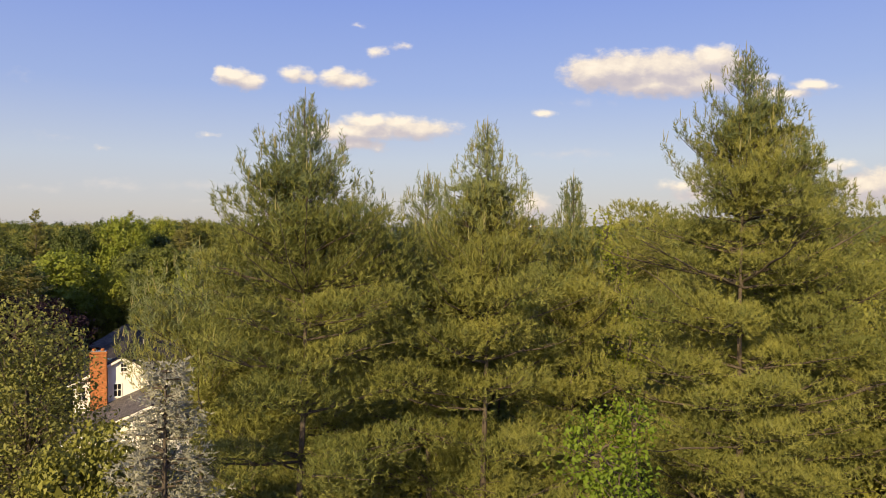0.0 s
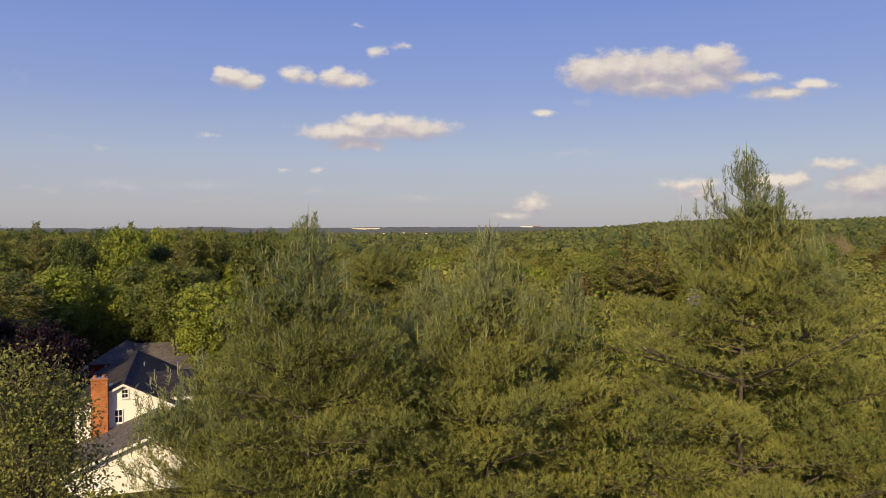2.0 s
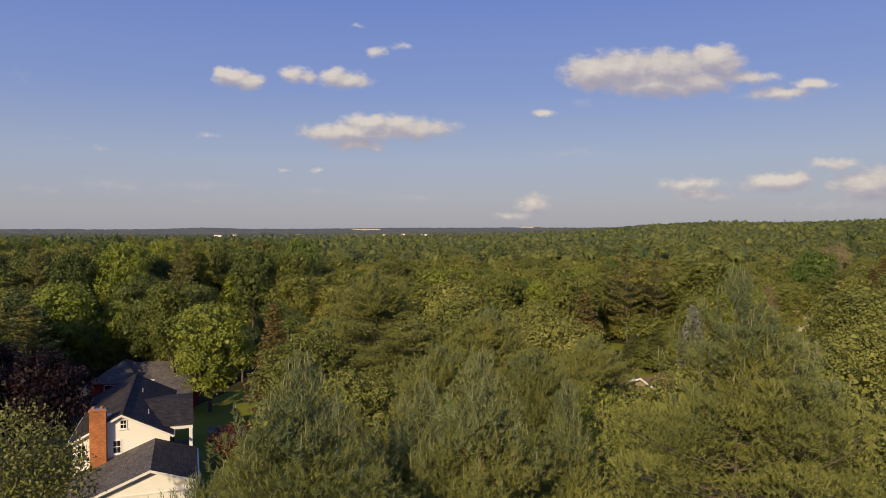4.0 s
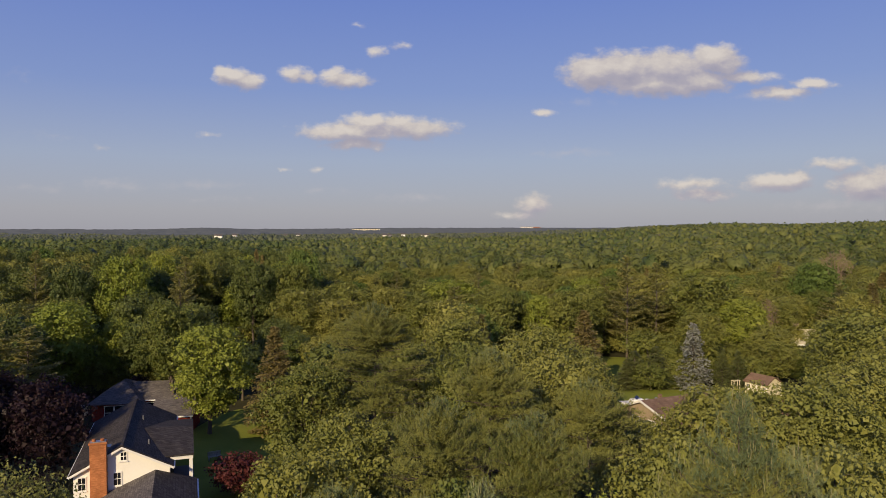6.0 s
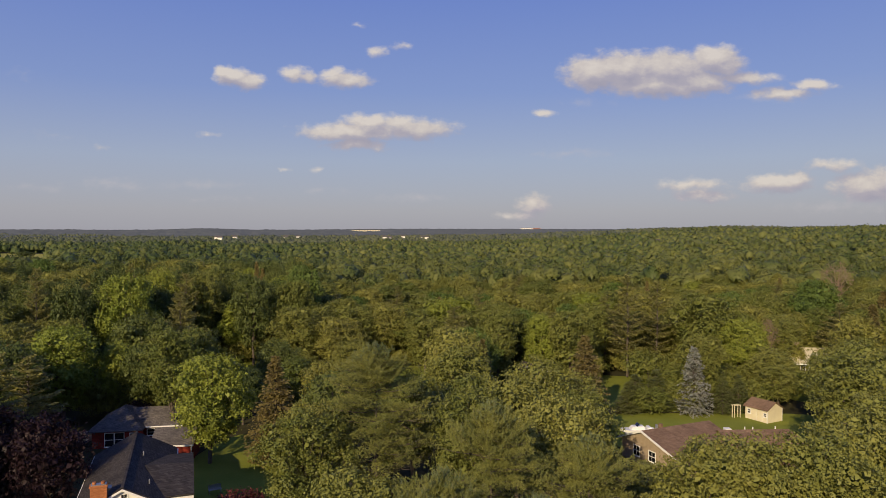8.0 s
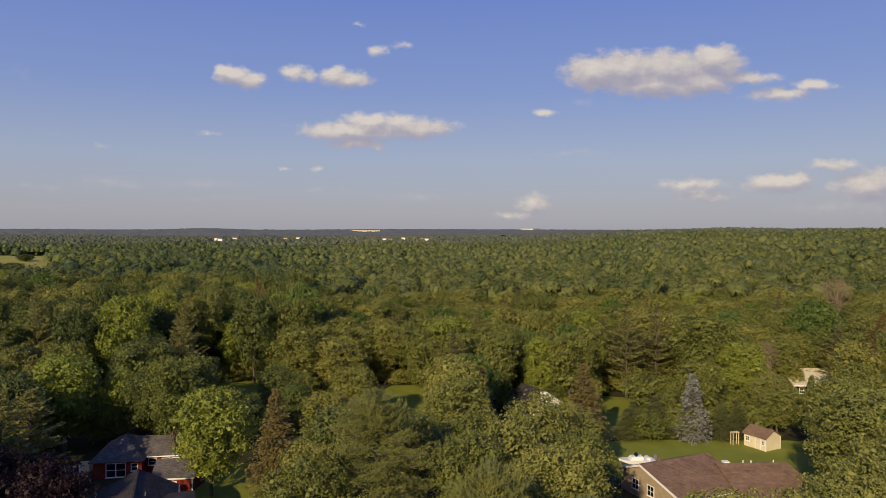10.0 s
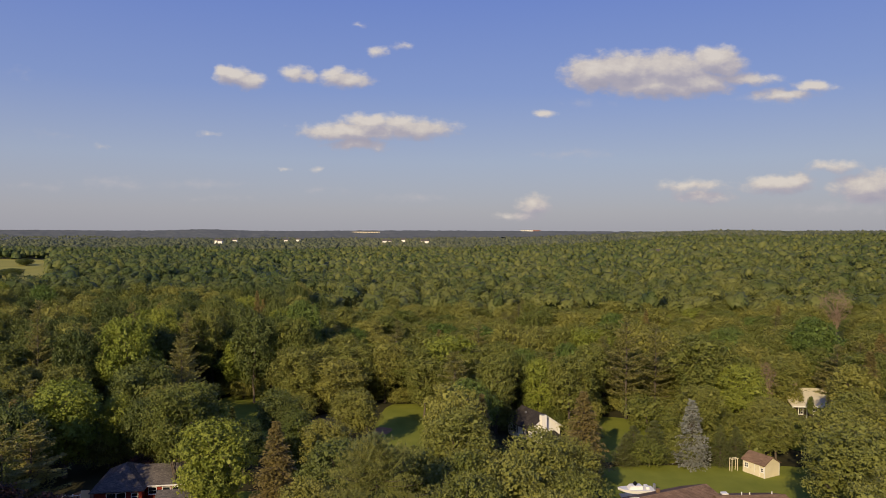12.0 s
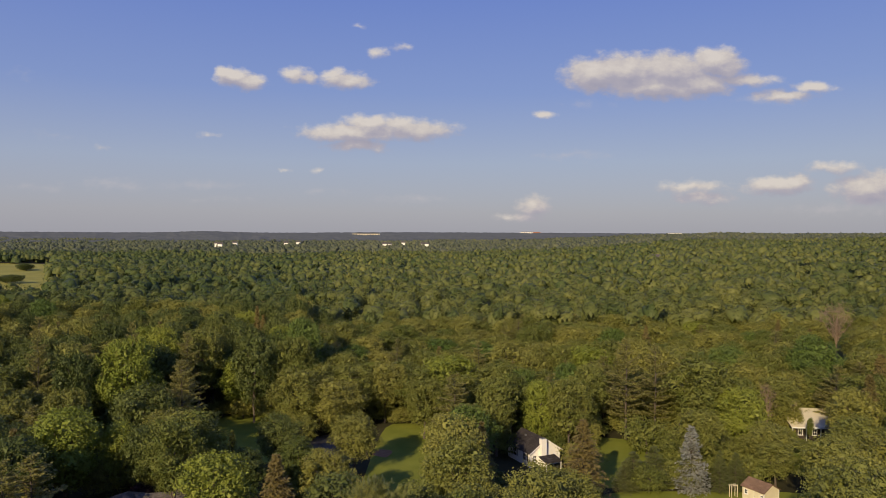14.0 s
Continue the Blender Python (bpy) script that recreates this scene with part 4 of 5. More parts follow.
for x, y, H, R in ((-327, 528, 8, 8), (-338, 536, 7, 7), (-300, 455, 7, 6), (-420, 700, 9, 9), (-431, 712, 8, 8)):
    plant("dark", x, y, H, R, group="bushes in the meadow")
# undergrowth along the edges
low_taken = []
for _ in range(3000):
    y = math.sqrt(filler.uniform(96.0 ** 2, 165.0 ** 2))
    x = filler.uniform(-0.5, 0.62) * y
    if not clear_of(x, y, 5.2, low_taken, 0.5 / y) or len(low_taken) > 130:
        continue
    low_taken.append((x, y))
    plant("bush", x, y, filler.uniform(3.0, 6.5), filler.uniform(2.8, 4.4), group="undergrowth")

# ---- the far woods ----
rng = np.random.default_rng(5)


def scatter(near, far, area, spread=0.80):
    n = int(spread * (far ** 2 - near ** 2) / area)
    y = np.sqrt(rng.uniform(near ** 2, far ** 2, n))
    x = rng.uniform(-spread, spread, n) * y
    # left empty: the meadow, plus the strip of view to the dead tree
    field = (y > 345) & (y < 868 + 25 * np.sin(x * 0.05)) & (x < -0.555 * y + 9 * np.sin(y * 0.045)) | (np.abs(x - 0.568 * y) < 8.5) & (y < 232)
    clump = np.sin(x * 0.045 + 2 * np.sin(y * 0.02)) * np.sin(y * 0.05 + x * 0.013)
    keep = ~field & (clump > -0.86)
    return x[keep], y[keep]


def knobs(p):
    """Lumps in a crown, a few metres across."""
    x, y, z = p[..., 0], p[..., 1], p[..., 2]
    return np.sin(x * 1.9 + 1.3 * np.sin(y * 0.8 + z)) * np.sin(y * 1.7 + 1.1 * np.sin(z * 1.3)) * np.sin(z * 1.8 + x * 0.6) + 0.5 * np.sin(x * 3.7 + y * 1.1) * np.sin(y * 3.3 - z * 2.9)


def canopy(name, near, far, area, leaves, size, tall, wide, fineness, label, mat, core=0.88, rough=0.38):
    """Tree crowns by the thousand: each a lumpy dome clothed in leafy sprays."""
    x, y = scatter(near, far, area)
    n = len(x)
    R = wide[0] + (wide[1] - wide[0]) * rng.random(n) ** 1.5
    H = rng.uniform(*tall, n) + 2.4 * np.sin(x * 0.021 + y * 0.013) * np.sin(y * 0.019 + 1.5 * np.sin(x * 0.006)) + rng.normal(0, 0.8, n)
    H += 5.0 * ease(-0.20, -0.30, x / y) * ease(330, 250, y)
    stretch = np.stack([R * rng.uniform(0.85, 1.15, n), R * rng.uniform(0.85, 1.15, n), R * rng.uniform(0.85, 1.45, n)], axis=-1)
    c = np.stack([x, y, land(x, y) + H - stretch[:, 2]], axis=-1)
    lean, phase = rng.normal(0, 0.22, (n, 1, 2)), rng.uniform(0, 60, (n, 1, 3))
    # crown tint is random, then lowered by bearing: painted shade at the left
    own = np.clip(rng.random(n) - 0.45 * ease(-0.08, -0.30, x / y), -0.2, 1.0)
    bv, bf = ball(fineness)
    bf = bf[bv[bf][:, :, 2].mean(axis=1) > -0.25]

    def skin(d, out):
        q = d * stretch[:, None]
        q = q * (0.84 + 0.30 * knobs(phase + q)[..., None]) * out
        q[..., :2] += q[..., 2:] * lean
        return c[:, None] + q

    v = skin(np.broadcast_to(bv, (n, *bv.shape)).copy(), core * rng.uniform(0.88, 1.08, (n, len(bv), 1)))
    pieces = [(v.reshape(-1, 3), (bf[None] + (np.arange(n) * len(bv))[:, None, None]).reshape(-1, 3))]
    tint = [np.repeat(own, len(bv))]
    if leaves:
        d = unit(rng.normal(size=(n, leaves, 3)) + np.array([0, -0.45, 0.5]))
        p = skin(d, rng.uniform(0.84, 1.10, (n, leaves, 1))).reshape(-1, 3)
        d = d.reshape(-1, 3)
        nn = unit(d + rng.normal(size=d.shape) * rough + np.array([0, 0, 0.2]))
        L = size * rng.uniform(0.55, 1.45, len(p))
        lv, lf = sprays(p, np.cross(nn, rng.normal(size=nn.shape)), nn, L, L * 0.75, rng)
        pieces.append((lv, split_quads(lf)))
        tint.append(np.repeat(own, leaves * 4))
    v, f = merge(pieces)
    me = mesh_from(name, v, f, mat)
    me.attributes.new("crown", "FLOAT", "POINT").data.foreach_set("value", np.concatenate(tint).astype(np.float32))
    return tagged(new(name, me), label, "woods", kind="stuff")


canopy("far_woods", 229, 340, 36, 180, 0.70, (10.5, 17.5), (2.8, 6.8), 2, "continuous broadleaf woods in summer leaf", FAR, 0.80, 0.42)
canopy("far_woods", 336, 500, 38, 54, 1.1, (10.5, 16.5), (2.8, 6.8), 2, "continuous broadleaf woods further off", FAR, rough=0.3)
canopy("far_woods", 490, 1000, 46, 9, 1.8, (10.5, 16.0), (2.8, 7.0), 1, "distant broadleaf woods on rising ground", FAR, 0.95, 0.25)
canopy("far_woods", 990, 2300, 170, 0, 3.0, (11.0, 16.0), (4.5, 9.0), 1, "distant wooded plain and hills, greyed by painted haze", FAR_HAZED, 1.0, 0.25)


def roof_of_woods(x, y):
    z = land(x, y) + 10.5
    return z + 2.2 * np.sin(x * 0.06 + 3 * np.sin(y * 0.013)) * np.sin(y * 0.045 + 2 * np.sin(x * 0.017)) + rng.uniform(-1.8, 1.8, np.shape(x))


# sheet added under the crowns so the gaps between them look less dark
lv_, lf_ = polar_sheet(np.geomspace(245, 2300, 150), np.linspace(-0.50, 0.68, 260), lambda x, y: roof_of_woods(x, y) - 8.0)
tagged(new("far_woods", mesh_from("far_woods", lv_, lf_, FAR, True)), "leaf-coloured sheet added to lighten gaps in the distant woods", "woods", kind="stuff")
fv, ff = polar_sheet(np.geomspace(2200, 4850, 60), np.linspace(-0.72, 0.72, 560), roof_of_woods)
tagged(new("far_woods", mesh_from("far_woods", fv, ff, HAZE, True)), "woods along the horizon, painted haze making them blue-green", "woods", kind="stuff")

# ---- houses ----
def box(bm, x0, x1, y0, y1, z0, z1):
    v = [bm.verts.new(p) for p in ((x0, y0, z0), (x1, y0, z0), (x1, y1, z0), (x0, y1, z0), (x0, y0, z1), (x1, y0, z1), (x1, y1, z1), (x0, y1, z1))]
    for a in ((3, 2, 1, 0), (4, 5, 6, 7), (0, 1, 5, 4), (1, 2, 6, 5), (2, 3, 7, 6), (3, 0, 4, 7)):
        bm.faces.new([v[i] for i in a])


def prism(bm, outline, y0, y1):
    """An outline in x and z, drawn out from y0 to y1."""
    a, b = [bm.verts.new((x, y0, z)) for x, z in outline], [bm.verts.new((x, y1, z)) for x, z in outline]
    n = len(outline)
    bm.faces.new(a), bm.faces.new(b[::-1])
    for i in range(n):
        bm.faces.new((a[(i + 1) % n], a[i], b[i], b[(i + 1) % n]))
    bmesh.ops.recalc_face_normals(bm, faces=bm.faces)


def block(name, parent, mat, x0, x1, y0, y1, z0, z1, label="", edge=0.0):
    bm = bmesh.new()
    box(bm, x0, x1, y0, y1, z0, z1)
    if edge:
        bmesh.ops.bevel(bm, geom=list(bm.edges), offset=edge, segments=1, affect="EDGES")
    return part(name, bm, mat, parent, label)


def slab(name, parent, mat, corners, thick, label=""):
    """A roof slope: four upper corners, and its thickness below."""
    bm = bmesh.new()
    top = [bm.verts.new(c) for c in corners]
    low = [bm.verts.new((c[0], c[1], c[2] - thick)) for c in corners]
    bm.faces.new(top), bm.faces.new(low[::-1])
    n = len(corners)
    for i in range(n):
        bm.faces.new((top[(i + 1) % n], top[i], low[i], low[(i + 1) % n]))
    bmesh.ops.recalc_face_normals(bm, faces=bm.faces)
    return part(name, bm, mat, parent, label)


def gable_walls(parent, mat, x0, x1, xr, y0, y1, zl, zr, zridge, name="wall", label=""):
    bm = bmesh.new()
    prism(bm, [(x0, 0), (x1, 0), (x1, zr), (xr, zridge), (x0, zl)], y0, y1)
    return part(name, bm, mat, parent, label)


def window(parent, x, y, z, w, h, bars=1, turn=0.0, shutters=None):
    """A sash window that faces -y at the given sill centre: frame, panes, glazing bars, sill."""
    win = new("window")
    win.parent = parent
    win.matrix_basis = pose(x, y, z, 0, 0, turn)
    bm = bmesh.new()
    t = 0.09
    box(bm, -w / 2 - t, w / 2 + t, -0.06, 0.05, h, h + t), box(bm, -w / 2 - t, w / 2 + t, -0.06, 0.05, -t, 0)
    box(bm, -w / 2 - t, -w / 2, -0.06, 0.05, 0, h), box(bm, w / 2, w / 2 + t, -0.06, 0.05, 0, h)
    part("frame", bm, TRIM, win)
    bm = bmesh.new()
    box(bm, -w / 2, w / 2, -0.012, 0.03, 0, h)
    part("pane", bm, GLASS, win, "dark reflecting glass")
    bm = bmesh.new()
    box(bm, -w / 2, w / 2, -0.04, -0.014, h / 2 - 0.03, h / 2 + 0.03)
    for i in range(bars):
        u = -w / 2 + w * (i + 1) / (bars + 1)
        box(bm, u - 0.015, u + 0.015, -0.035, -0.014, 0, h / 2 - 0.03), box(bm, u - 0.015, u + 0.015, -0.035, -0.014, h / 2 + 0.03, h)
    part("glazing_bar", bm, TRIM, win)
    block("sill", win, TRIM, -w / 2 - 0.14, w / 2 + 0.14, -0.12, 0.0, -t - 0.05, -t + 0.002)
    if shutters:
        for s in (-1, 1):
            c = s * (w / 2 + t + 0.16)
            block("shutter", win, shutters, c - 0.14, c + 0.14, -0.05, 0.0, -0.02, h + 0.04)
    return win


# the white house with the brick chimney
house = thing("house", pose(-27.9, 59.8, 0, 0, 0, 20.1), "white two-storey house with brick chimney, porch and attached garage", "house")
gable_walls(house, SIDING, -3.6, 4.05, 0.2, 0.0, 17.4, 4.75, 4.75, 6.72)
for s, e in ((-1, -3.6), (1, 4.05)):
    edge = e + s * 0.32
    fall = (6.82 - 4.82) / 3.83
    roof = slab("roof", house, SLATE, [(0.2, -0.3, 6.9), (0.2, 17.7, 6.9), (edge, 17.7, 6.9 - fall * abs(edge - 0.2)), (edge, -0.3, 6.9 - fall * abs(edge - 0.2))], 0.14, "charcoal shingle slope")
    slab("rake_trim", house, TRIM, [(0.2, -0.36, 6.80), (0.2, -0.305, 6.80), (edge, -0.305, 6.8 - fall * abs(edge - 0.2)), (edge, -0.36, 6.8 - fall * abs(edge - 0.2))], 0.20)
    block("gutter", house, TRIM, min(edge, edge + s * 0.12), max(edge, edge + s * 0.12), -0.3, 17.7, 4.50, 4.62, "", 0.02)
block("ridge_cap", house, SLATE, 0.06, 0.34, -0.3, 17.7, 6.83, 6.93, "", 0.03)
window(house, 0.32, 0.0, 5.55, 0.44, 0.68, 1)
window(house, -0.20, 0.0, 3.45, 0.55, 1.05, 1)
window(house, -2.95, 0.0, 3.3, 0.55, 1.05, 1)
window(house, -2.95, 0.0, 0.95, 0.6, 1.2, 1)
for x, y, z in ((2.2, 3.1, 5.95), (3.3, 5.6, 5.4), (1.3, 10.5, 6.4)):
    bm = bmesh.new()
    bmesh.ops.create_cone(bm, cap_ends=True, segments=10, radius1=0.07, radius2=0.06, depth=0.7, matrix=Matrix.Translation((x, y, z)))
    part("vent_pipe", bm, METAL, house)
block("skylight", house, GLASS, -1.35, -0.75, 1.6, 2.5, 6.2, 6.36, "small dark skylight")
# chimney
chimney = block("chimney", house, BRICK, -2.25, -0.95, -0.72, -0.003, 0, 7.28, "orange brick chimney", 0.02)
block("chimney_crown", chimney, BRICK, -2.32, -0.88, -0.79, 0.06, 7.28, 7.45, "corbelled brick crown", 0.02)
block("chimney_cap", chimney, METAL, -2.2, -1.0, -0.66, -0.06, 7.45, 7.51, "mortar cap")
for x in (-1.95, -1.28):
    bm = bmesh.new()
    bmesh.ops.create_cone(bm, cap_ends=True, segments=12, radius1=0.17, radius2=0.15, depth=0.2, matrix=Matrix.Translation((x, -0.36, 7.6)))
    part("flue", bm, BRICK, chimney, "clay flue")
# porch
slab("porch_roof", house, SLATE, [(1.6, 7.5, 6.25), (6.05, 7.5, 6.05), (6.05, 1.2, 5.15), (3.5, 1.2, 5.15)], 0.14, "charcoal porch roof")
slab("porch_roof", house, SLATE, [(1.6, 7.505, 6.25), (3.5, 13.8, 5.15), (6.05, 13.8, 5.15), (6.05, 7.505, 6.05)], 0.14, "charcoal porch roof")
block("porch_beam", house, TRIM, 4.06, 6.0, 1.3, 1.55, 4.68, 5.0)
block("porch_beam", house, TRIM, 5.75, 6.0, 1.56, 13.6, 4.68, 5.0)
for y in (1.45, 5.5, 9.5, 13.4):
    column = block("column", house, TRIM, 5.66, 5.96, y - 0.15, y + 0.15, 0.15, 4.68, "square white porch column", 0.015)
    block("base", column, TRIM, 5.60, 6.02, y - 0.21, y + 0.21, 0.0, 0.22)
block("porch_floor", house, ASPHALT, 4.06, 6.1, 1.2, 13.8, 0.0, 0.14)
# dark boards stand in for the shade inside the porch opening
block("porch_shade_panel", house, SHADOWBOARD, 4.06, 4.12, 1.6, 13.4, 0.14, 4.6, "dark panel put in for the shade under the porch")
# garage
gable_walls(house, SIDING, -3.2, 6.0, 2.87, -8.2, -0.01, 1.85, 3.15, 4.22, "garage_wall")
# one roof, light painted in: sunlit slope grey, shaded slope charcoal
slab("garage_roof", house, GREYROOF, [(2.87, -8.6, 4.42), (2.87, 0.0, 4.42), (-3.5, 0.0, 1.92), (-3.5, -8.6, 1.92)], 0.14, "grey shingle slope")
slab("garage_roof", house, SLATE, [(2.872, -8.6, 4.42), (6.3, -8.6, 3.26), (6.3, 0.0, 3.26), (2.872, 0.0, 4.42)], 0.14, "charcoal shingle slope")
slab("rake_trim", house, TRIM, [(2.87, -8.68, 4.36), (2.87, -8.605, 4.36), (-3.5, -8.605, 1.86), (-3.5, -8.68, 1.86)], 0.2)
slab("rake_trim", house, TRIM, [(2.872, -8.68, 4.36), (6.3, -8.68, 3.20), (6.3, -8.605, 3.20), (2.872, -8.605, 4.36)], 0.2)
block("gutter", house, TRIM, 6.3, 6.42, -8.6, 0.0, 3.05, 3.18)
block("trim_board", house, TRIM, 0.5, 6.0, -8.26, -8.2, 2.35, 2.47)

# the low red house behind it
ranch = thing("ranch_house", pose(-47.1, 91.5, 0, 0, 0, 10), "low dark-red house with a grey hipped roof in tree shade", "house")
block("wall", ranch, RED, 0.5, 6.6, 0.5, 9.5, 0, 2.35)
block("wall", ranch, RED, 6.6, 14.0, 2.2, 9.0, 0, 2.35)
slab("roof", ranch, GREYROOF, [(0, 0, 2.4), (7.0, 0, 2.4), (3.6, 4.6, 4.7)], 0.12, "grey shingle slope")
slab("roof", ranch, GREYROOF, [(0, 0.002, 2.4), (3.598, 4.6, 4.7), (3.598, 5.4, 4.7), (0, 10, 2.4)], 0.12, "grey shingle slope")
slab("roof", ranch, GREYROOF, [(7.0, 0.002, 2.4), (7.0, 10, 2.4), (3.602, 5.4, 4.7), (3.602, 4.6, 4.7)], 0.12, "grey shingle slope")
slab("roof", ranch, GREYROOF, [(0, 10.002, 2.4), (3.6, 5.402, 4.7), (7.0, 10.002, 2.4)], 0.12, "grey shingle slope")
slab("roof", ranch, GREYROOF, [(5.0, 1.7, 2.42), (14.4, 1.7, 2.42), (14.4, 5.6, 4.2), (3.9, 5.6, 4.2)], 0.12, "grey shingle slope")
slab("roof", ranch, GREYROOF, [(3.9, 5.604, 4.2), (14.4, 5.604, 4.2), (14.4, 9.6, 2.42), (5.0, 9.6, 2.42)], 0.12, "grey shingle slope")
window(ranch, 2.7, 0.5, 0.25, 1.1, 1.75, 0), window(ranch, 3.95, 0.5, 0.25, 1.1, 1.75, 0), window(ranch, 5.7, 0.5, 1.0, 0.75, 0.9, 0)
for x in (7.6, 9.4, 10.7, 12.0, 13.2):
    window(ranch, x, 2.2, 1.1, 0.95, 0.8, 0)
block("fascia", ranch, TRIM, 7.0, 14.4, 1.62, 1.7, 2.26, 2.42)
wing = thing("red_cottage", pose(-36.4, 86.2, 0, 0, 0, 8), "small red boarded wing with white window and grey roof", "house")
block("wall", wing, RED, 0.2, 4.9, 0.0, 5.2, 0, 2.3)
slab("roof", wing, GREYROOF, [(-0.2, -0.35, 2.34), (5.2, -0.35, 2.34), (5.2, 3.3, 3.7), (-0.2, 3.3, 3.7)], 0.12)
slab("roof", wing, GREYROOF, [(-0.2, 3.304, 3.7), (5.2, 3.304, 3.7), (5.2, 5.6, 2.6), (-0.2, 5.6, 2.6)], 0.12)
block("fascia", wing, TRIM, -0.2, 5.2, -0.42, -0.355, 2.18, 2.36)
block("corner_board", wing, TRIM, 4.8, 4.94, -0.04, 0.1, 0, 2.2)
block("sill_board", wing, TRIM, 0.2, 4.8, -0.05, -0.004, 0.0, 0.16)
window(wing, 2.3, 0.0, 0.95, 0.6, 0.9, 1, shutters=TRIM)

# the brown-roofed house
bungalow = thing("bungalow", pose(25.0, 86.3, 0, 0, 0, 25), "long single-storey stone house with brown shingle roofs", "house")
bm = bmesh.new()
prism(bm, [(-4.0, 0), (6.7, 0), (6.7, 2.1), (0, 4.15), (-4.0, 2.55)], 0.0, 10.6)
bmesh.ops.rotate(bm, verts=bm.verts, matrix=Matrix.Rotation(radians(-90), 3, "Z"))
part("wall", bm, STONE, bungalow, "tan stone wall")
for s, wide, eave in ((-1, 7.2, 2.2), (1, 4.5, 2.56)):
    slab("roof", bungalow, BROWNROOF, [(-0.35, s * 0.002, 4.36), (11.0, s * 0.002, 4.36), (11.0, s * wide, eave), (-0.35, s * wide, eave)], 0.14, "brown shingle slope")
    slab("rake_trim", bungalow, TRIM, [(-0.45, s * 0.002, 4.38), (-0.355, s * 0.002, 4.38), (-0.355, s * wide, eave + 0.02), (-0.45, s * wide, eave + 0.02)], 0.26)
    block("gutter", bungalow, TRIM, -0.35, 11.0, min(s * wide, s * (wide + 0.12)), max(s * wide, s * (wide + 0.12)), eave - 0.26, eave - 0.12)
window(bungalow, 0.0, 1.2, 0.9, 1.1, 1.2, 1, turn=-90), window(bungalow, 0.0, -1.6, 0.9, 1.1, 1.2, 1, turn=-90)
block("vent", bungalow, BROWNROOF, 3.3, 3.7, 0.6, 1.0, 4.0, 4.6, "brown roof vent", 0.03)
wing2 = thing("bungalow_wing", pose(35.2, 88.0, 0, 0, 0, 3), "low wing under a brown shingle roof", "house")
bm = bmesh.new()
prism(bm, [(-4.2, 0), (6.6, 0), (6.6, 1.75), (0, 3.75), (-4.2, 2.4)], 0.0, 8.6)
bmesh.ops.rotate(bm, verts=bm.verts, matrix=Matrix.Rotation(radians(-90), 3, "Z"))
part("wall", bm, STONE, wing2, "tan stone wall")
for s, wide, eave in ((-1, 7.0, 1.85), (1, 4.6, 2.42)):
    slab("roof", wing2, BROWNROOF, [(-0.3, s * 0.002, 3.95), (9.0, s * 0.002, 3.95), (9.0 + (1.6 if s < 0 else 0), s * wide, eave), (-0.3, s * wide, eave)], 0.14, "brown shingle slope")
block("skylight", wing2, TRIM, 1.2, 2.0, 0.9, 1.7, 3.5, 3.78, "white skylight", 0.04)
for x, y in ((3.4, 0.3), (4.4, 0.2), (7.4, 0.3)):
    bm = bmesh.new()
    bmesh.ops.create_cone(bm, cap_ends=True, segments=10, radius1=0.08, radius2=0.07, depth=0.5, matrix=Matrix.Translation((x, y, 3.95)))
    part("vent_pipe", bm, TRIM, wing2)

# the boat on the lawn behind it
boat = thing("motor_boat", pose(27.4, 97.2, 0.55, 0, 0, 4), "white motor boat with a small cabin, parked on the grass", "boat")
bm = bmesh.new()
stations = [(-2.6, 0.10, 1.05, 0.75), (-2.1, 0.55, 0.95, 0.45), (-1.2, 0.90, 0.88, 0.15), (0.0, 1.02, 0.82, 0.0), (1.4, 1.02, 0.80, 0.0), (2.5, 0.95, 0.80, 0.02)]
rings = []
for x, half, top, keel in stations:
    rings.append([bm.verts.new(p) for p in ((x, -half, top), (x, -half * 0.82, keel + (top - keel) * 0.35), (x, 0, keel), (x, half * 0.82, keel + (top - keel) * 0.35), (x, half, top))])
for a, b in zip(rings, rings[1:]):
    for i in range(4):
        bm.faces.new((a[i], a[i + 1], b[i + 1], b[i]))
    bm.faces.new((a[4], a[0], b[0], b[4]))
bm.faces.new(rings[-1]), bm.faces.new(rings[0][::-1])
bmesh.ops.recalc_face_normals(bm, faces=bm.faces)
part("hull", bm, GELCOAT, boat)
bm = bmesh.new()
box(bm, -1.2, 0.9, -0.68, 0.68, 0.84, 1.35)
for v in bm.verts:
    if v.co.z > 1.2:
        v.co.x = v.co.x * 0.75 + 0.1
        v.co.y *= 0.8
bmesh.ops.bevel(bm, geom=list(bm.edges), offset=0.07, segments=2, affect="EDGES")
part("cabin", bm, GELCOAT, boat)
slab("windshield", boat, GLASS, [(-0.30, -0.56, 1.34), (-0.30, 0.56, 1.34), (0.05, 0.50, 1.72), (0.05, -0.50, 1.72)], 0.03, "dark tinted windshield")
block("seat", boat, GELCOAT, 1.3, 1.8, -0.6, 0.6, 0.82, 1.2, "", 0.05)
block("outboard_motor", boat, METAL, 2.5, 2.85, -0.2, 0.2, 0.3, 1.45, "grey outboard motor", 0.06)
block("trailer", boat, METAL, -2.2, 2.4, -0.75, 0.75, -0.30, -0.16, "steel boat trailer")
for s in (-1, 1):
    bm = bmesh.new()
    bmesh.ops.create_cone(bm, cap_ends=True, segments=16, radius1=0.3, radius2=0.3, depth=0.2, matrix=Matrix.Translation((0.5, s * 0.9, -0.27)) @ Matrix.Rotation(radians(90), 4, "X"))
    part("wheel", bm, SHADOWBOARD, boat, "black trailer wheel")

